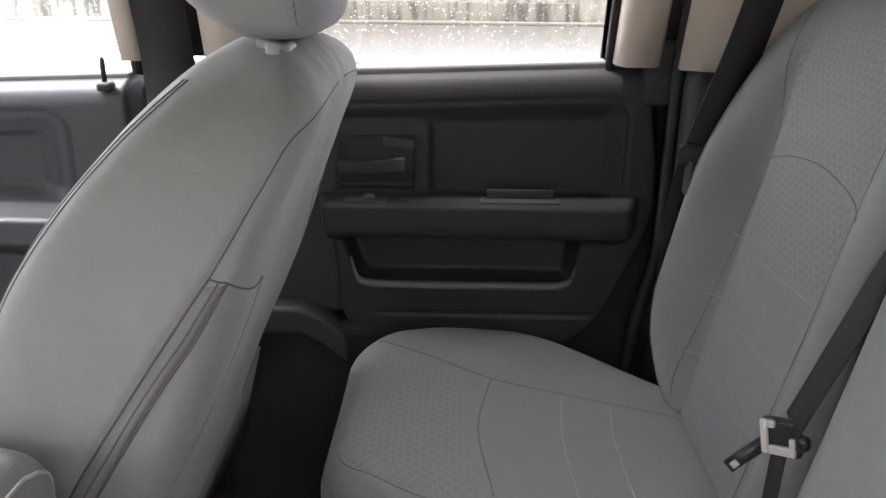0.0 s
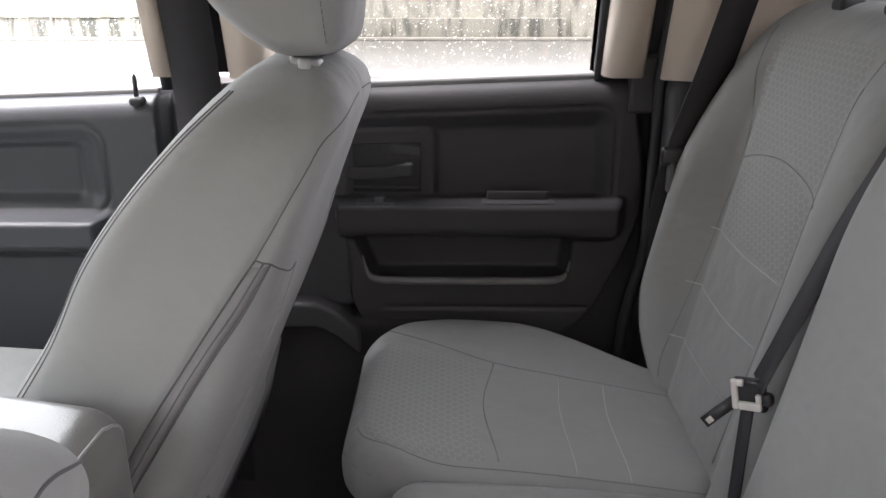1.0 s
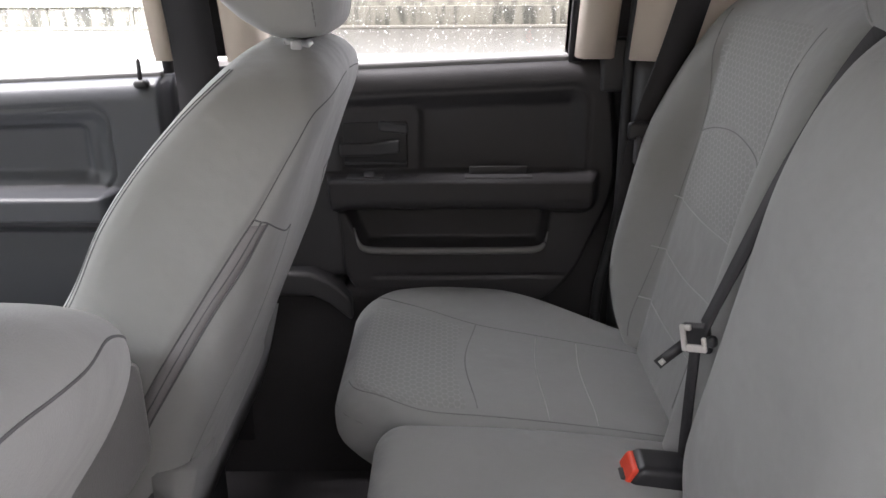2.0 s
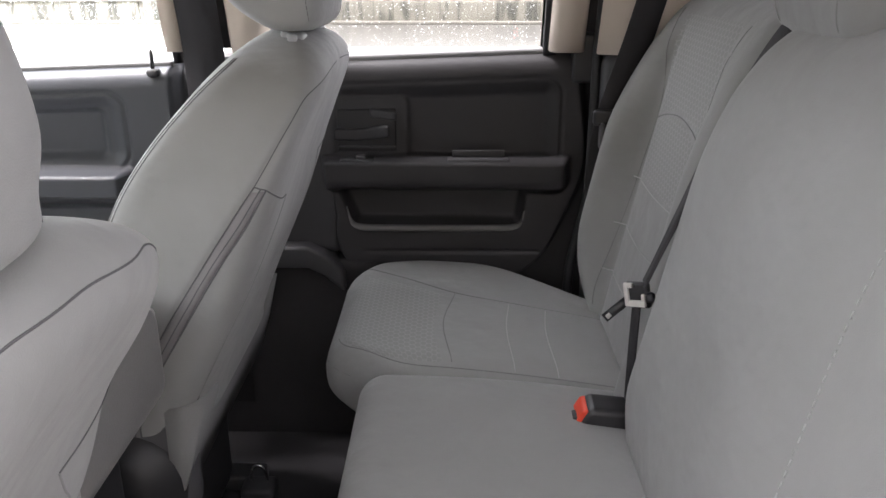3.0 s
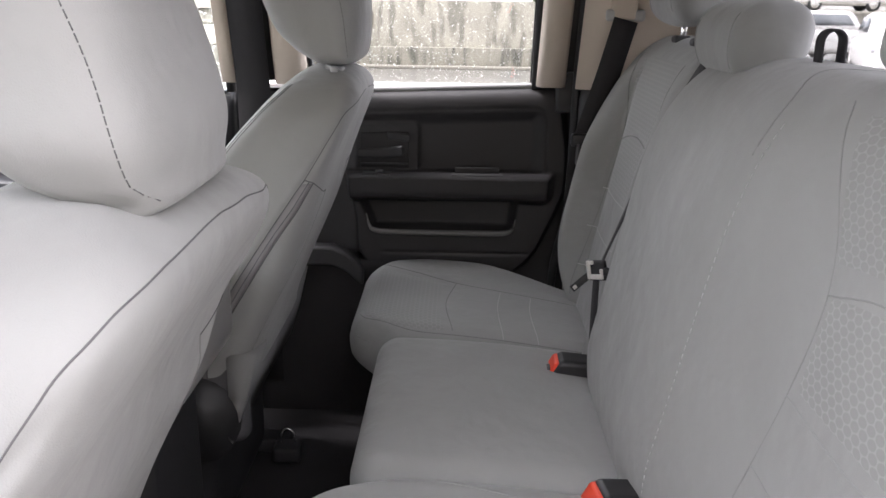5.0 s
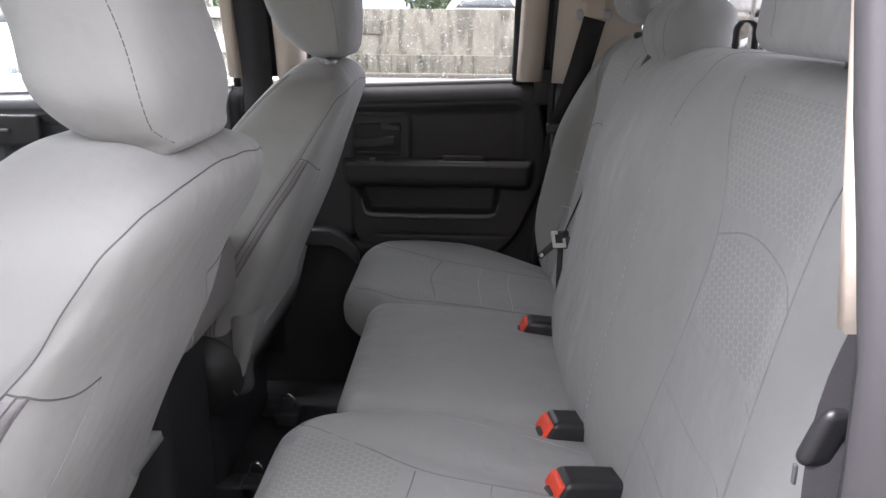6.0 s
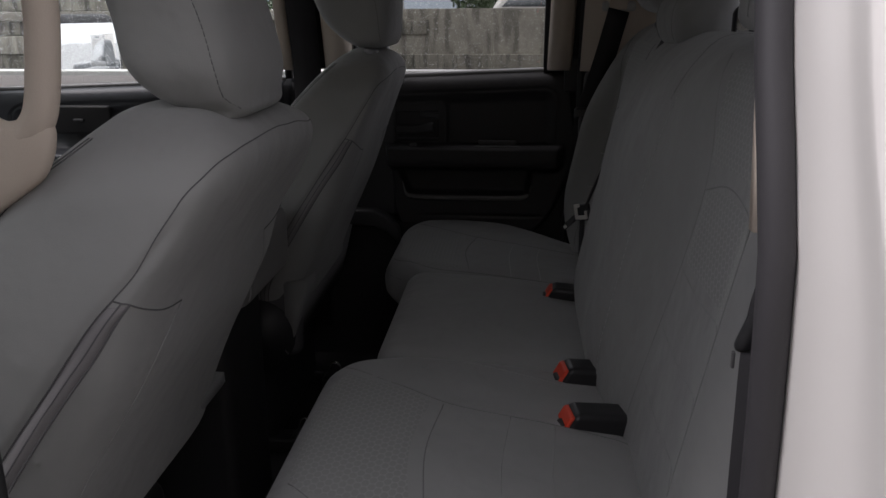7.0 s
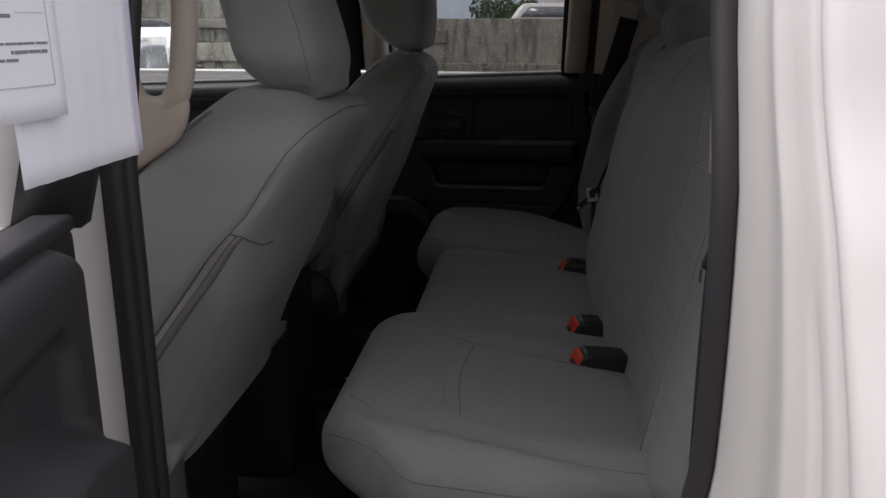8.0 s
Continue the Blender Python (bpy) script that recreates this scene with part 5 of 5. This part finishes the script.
def woods(name, x0, x1, y, z0, top, count, seed, label):
    """A far row of trees: thousands of small leaf clumps heaped on hidden crowns."""
    rng = random.Random(seed)
    crowns = [(rng.uniform(x0, x1), y + rng.uniform(-6, 6), rng.uniform(0.5, 1.0) * top, rng.uniform(1.5, 3.2)) for _ in range(int((x1 - x0) / 3.2))]
    verts, faces = [], []
    for _ in range(count):
        cx, cy, h, r = rng.choice(crowns)
        a, b, d = rng.uniform(0, 2 * math.pi), rng.uniform(-0.9, 1.0), rng.random() ** 0.4
        p = Vector((cx + r * d * math.cos(a) * math.sqrt(1 - 0.7 * b * b), cy + r * d * math.sin(a), z0 + h * (0.55 + 0.45 * b * d)))
        n = len(verts)
        for k in range(3):
            verts.append(p + Vector((rng.uniform(-1, 1), rng.uniform(-1, 1), rng.uniform(-1, 1))) * 0.38)
        faces.append((n, n + 1, n + 2))
    for cx, cy, h, r in crowns:
        n = len(verts)
        for dx, dy, zz in ((-0.15, 0, 0), (0.15, 0, 0), (0, 0.15, 0), (0, 0, h * 0.8)):
            verts.append(Vector((cx + dx, cy + dy, z0 + zz)))
        faces += [(n, n + 1, n + 3), (n + 1, n + 2, n + 3), (n + 2, n, n + 3)]
    me = bpy.data.meshes.new(name)
    me.from_pydata(verts, [], faces)
    me.materials.append(LEAF)
    return tagged(new(name, me), label, "trees", kind="stuff")


woods("far_trees", -60, 14, 75, 0.6, 3.4, 9000, 11, "dark green row of trees behind the upper car park")


def hills():
    bm = bmesh.new()
    rows = []
    for k in range(61):
        x = -500 + 1000 * k / 60
        h = 14 + 9 * noise.noise(Vector((x * 0.006, 0.3, 0))) + 3 * noise.noise(Vector((x * 0.03, 1.3, 0)))
        rows.append([bm.verts.new((x, 380, 0)), bm.verts.new((x, 400, h)), bm.verts.new((x, 450, h * 0.8))])
    for a, b in zip(rows, rows[1:]):
        for i in range(2):
            bm.faces.new((a[i], b[i], b[i + 1], a[i + 1]))
    return bm


alone("backdrop", hills(), HILL, "far hills with haze painted in as blue grey", "hills", "structure")


def build_shed(x, y, w, h, label, g):
    b = thing("far_building", (x, y, g), label, "building")
    part("wall", box(x - w / 2, x + w / 2, y, y + 6, g - 0.05, g + h, 0.05), WHITE, b)
    part("roof", box(x - w / 2 - 0.2, x + w / 2 + 0.2, y - 0.2, y + 6.2, g + h, g + 0.15 + h, 0.04), PALE, b)
    for k in range(3):
        xx = x - w / 2 + w * (k + 0.5) / 3
        part("window", box(xx - w * 0.09, xx + w * 0.09, y - 0.03, y + 0.05, g + h * 0.45, g + h * 0.8, 0.01), DARKGLASS, b)
    return b


build_shed(3.2, 58, 4.5, 2.7, "small white building behind the trees and cars", 0.62)


def build_pole(x, y, h):
    p = thing("lamp_post", (x, y, 0), "slim grey lamp post in the car park", "lamp post", "lamp posts")
    part("pole", tube([(x, y, 0), (x, y, h * 0.6), (x, y, h)], [0.07, 0.06, 0.04], 10), PALE, p)
    part("lantern", rounded((x - 0.3, y, h), (0.7, 0.2, 0.1), 0.04, 2, 2)[0], GREYP, p)
    return p


build_shed(42, 60, 54, 6.0, "long pale building across the car park", 0.0)
build_shed(75, 13, 20, 4.2, "low pale building behind the truck", 0.0)
build_pole(34.0, 8.0, 7.0)
build_pole(8.8, 24.0, 7.0)
build_pole(-6.0, 46.0, 8.0)


def build_mirror():
    """The passenger's outside mirror."""
    m = thing("door_mirror", (-0.66, 0.98, 1.45), "black outside mirror wet with rain on the front door", "mirror")
    turn = pose(-0.70, 1.07, 1.503, 0, -1.0, -27)
    hb = rounded((-0.058, -0.018, 0), (0.13, 0.262, 0.212), 0.045, 5, 6, lambda p: Vector((p.x, p.y * (1 + 1.2 * p.x), p.z * (1 + 1.6 * p.x))))[0]
    hb.transform(turn)
    part("housing", hb, BLACK, m)
    gb = rounded((0.008, -0.018, 0), (0.010, 0.217, 0.168), 0.0045, 3, 4, lambda p: Vector((p.x, p.y * (1 - 0.7 * p.z * p.z / 0.0071 * 0.04), p.z)))[0]
    gb.transform(turn)
    part("mirror_glass", gb, MIRROR, m, "mirror glass showing the car park")
    part("arm", tube([(-0.75, 0.90, 1.44), (-0.77, 1.02, 1.45)], 0.03, 12), BLACK, m)
    return m


build_mirror()


def rain(name, x0, x1, y, z0, z1, count, seed, label):
    """Rain drops on the outside of a window pane."""
    rng = random.Random(seed)
    verts, faces = [], []
    for _ in range(count):
        x, z = rng.uniform(x0, x1), z0 + (z1 - z0) * rng.random()
        r = 0.0004 + 0.0008 * rng.random() ** 3
        yy = y - lean(z) + 0.0045
        b = len(verts)
        tall = rng.uniform(1.0, 1.2)
        for ring, up in ((1.0, 0.0), (0.7, 0.45)):
            for k in range(6):
                a = math.pi * k / 3
                verts.append((x + r * ring * math.cos(a), yy + r * up, z + tall * r * ring * math.sin(a)))
        verts.append((x, yy + r * 0.62, z))
        for k in range(6):
            k2 = (k + 1) % 6
            faces.append((b + k, b + k2, b + 6 + k2, b + 6 + k))
            faces.append((b + 6 + k, b + 6 + k2, b + 12))
        faces.append(tuple(b + k for k in range(5, -1, -1)))
    me = bpy.data.meshes.new(name)
    me.from_pydata(verts, [], faces)
    for p in me.polygons:
        p.use_smooth = True
    me.materials.append(DROP)
    ob = new(name, me)
    ob.visible_shadow = False
    return tagged(ob, label, "rain drops", kind="stuff")


rain("rain_drops", 0.13, 0.615, 0.862, SILL - 0.02, 1.72, 2400, 1, "rain drops beaded on the rear door glass")
rain("rain_drops", -0.9, -0.06, 0.862, 1.44, 1.72, 11000, 2, "rain drops beaded on the front door glass")
alone("dashboard", rounded((-1.15, 0.02, 1.15), (0.55, 1.55, 0.45), 0.10, 5, 6)[0], DEEP, "black plastic dashboard", "dashboard", "structure")


# ---- unseen wall, added to keep near-side daylight out of the cab ----
alone("wall_blocker", box(-6, 9, -3.1, -2.7, 0, 2.8, 0.05), CONCRETE, "unseen concrete wall added to block near-side daylight", "wall", "structure")
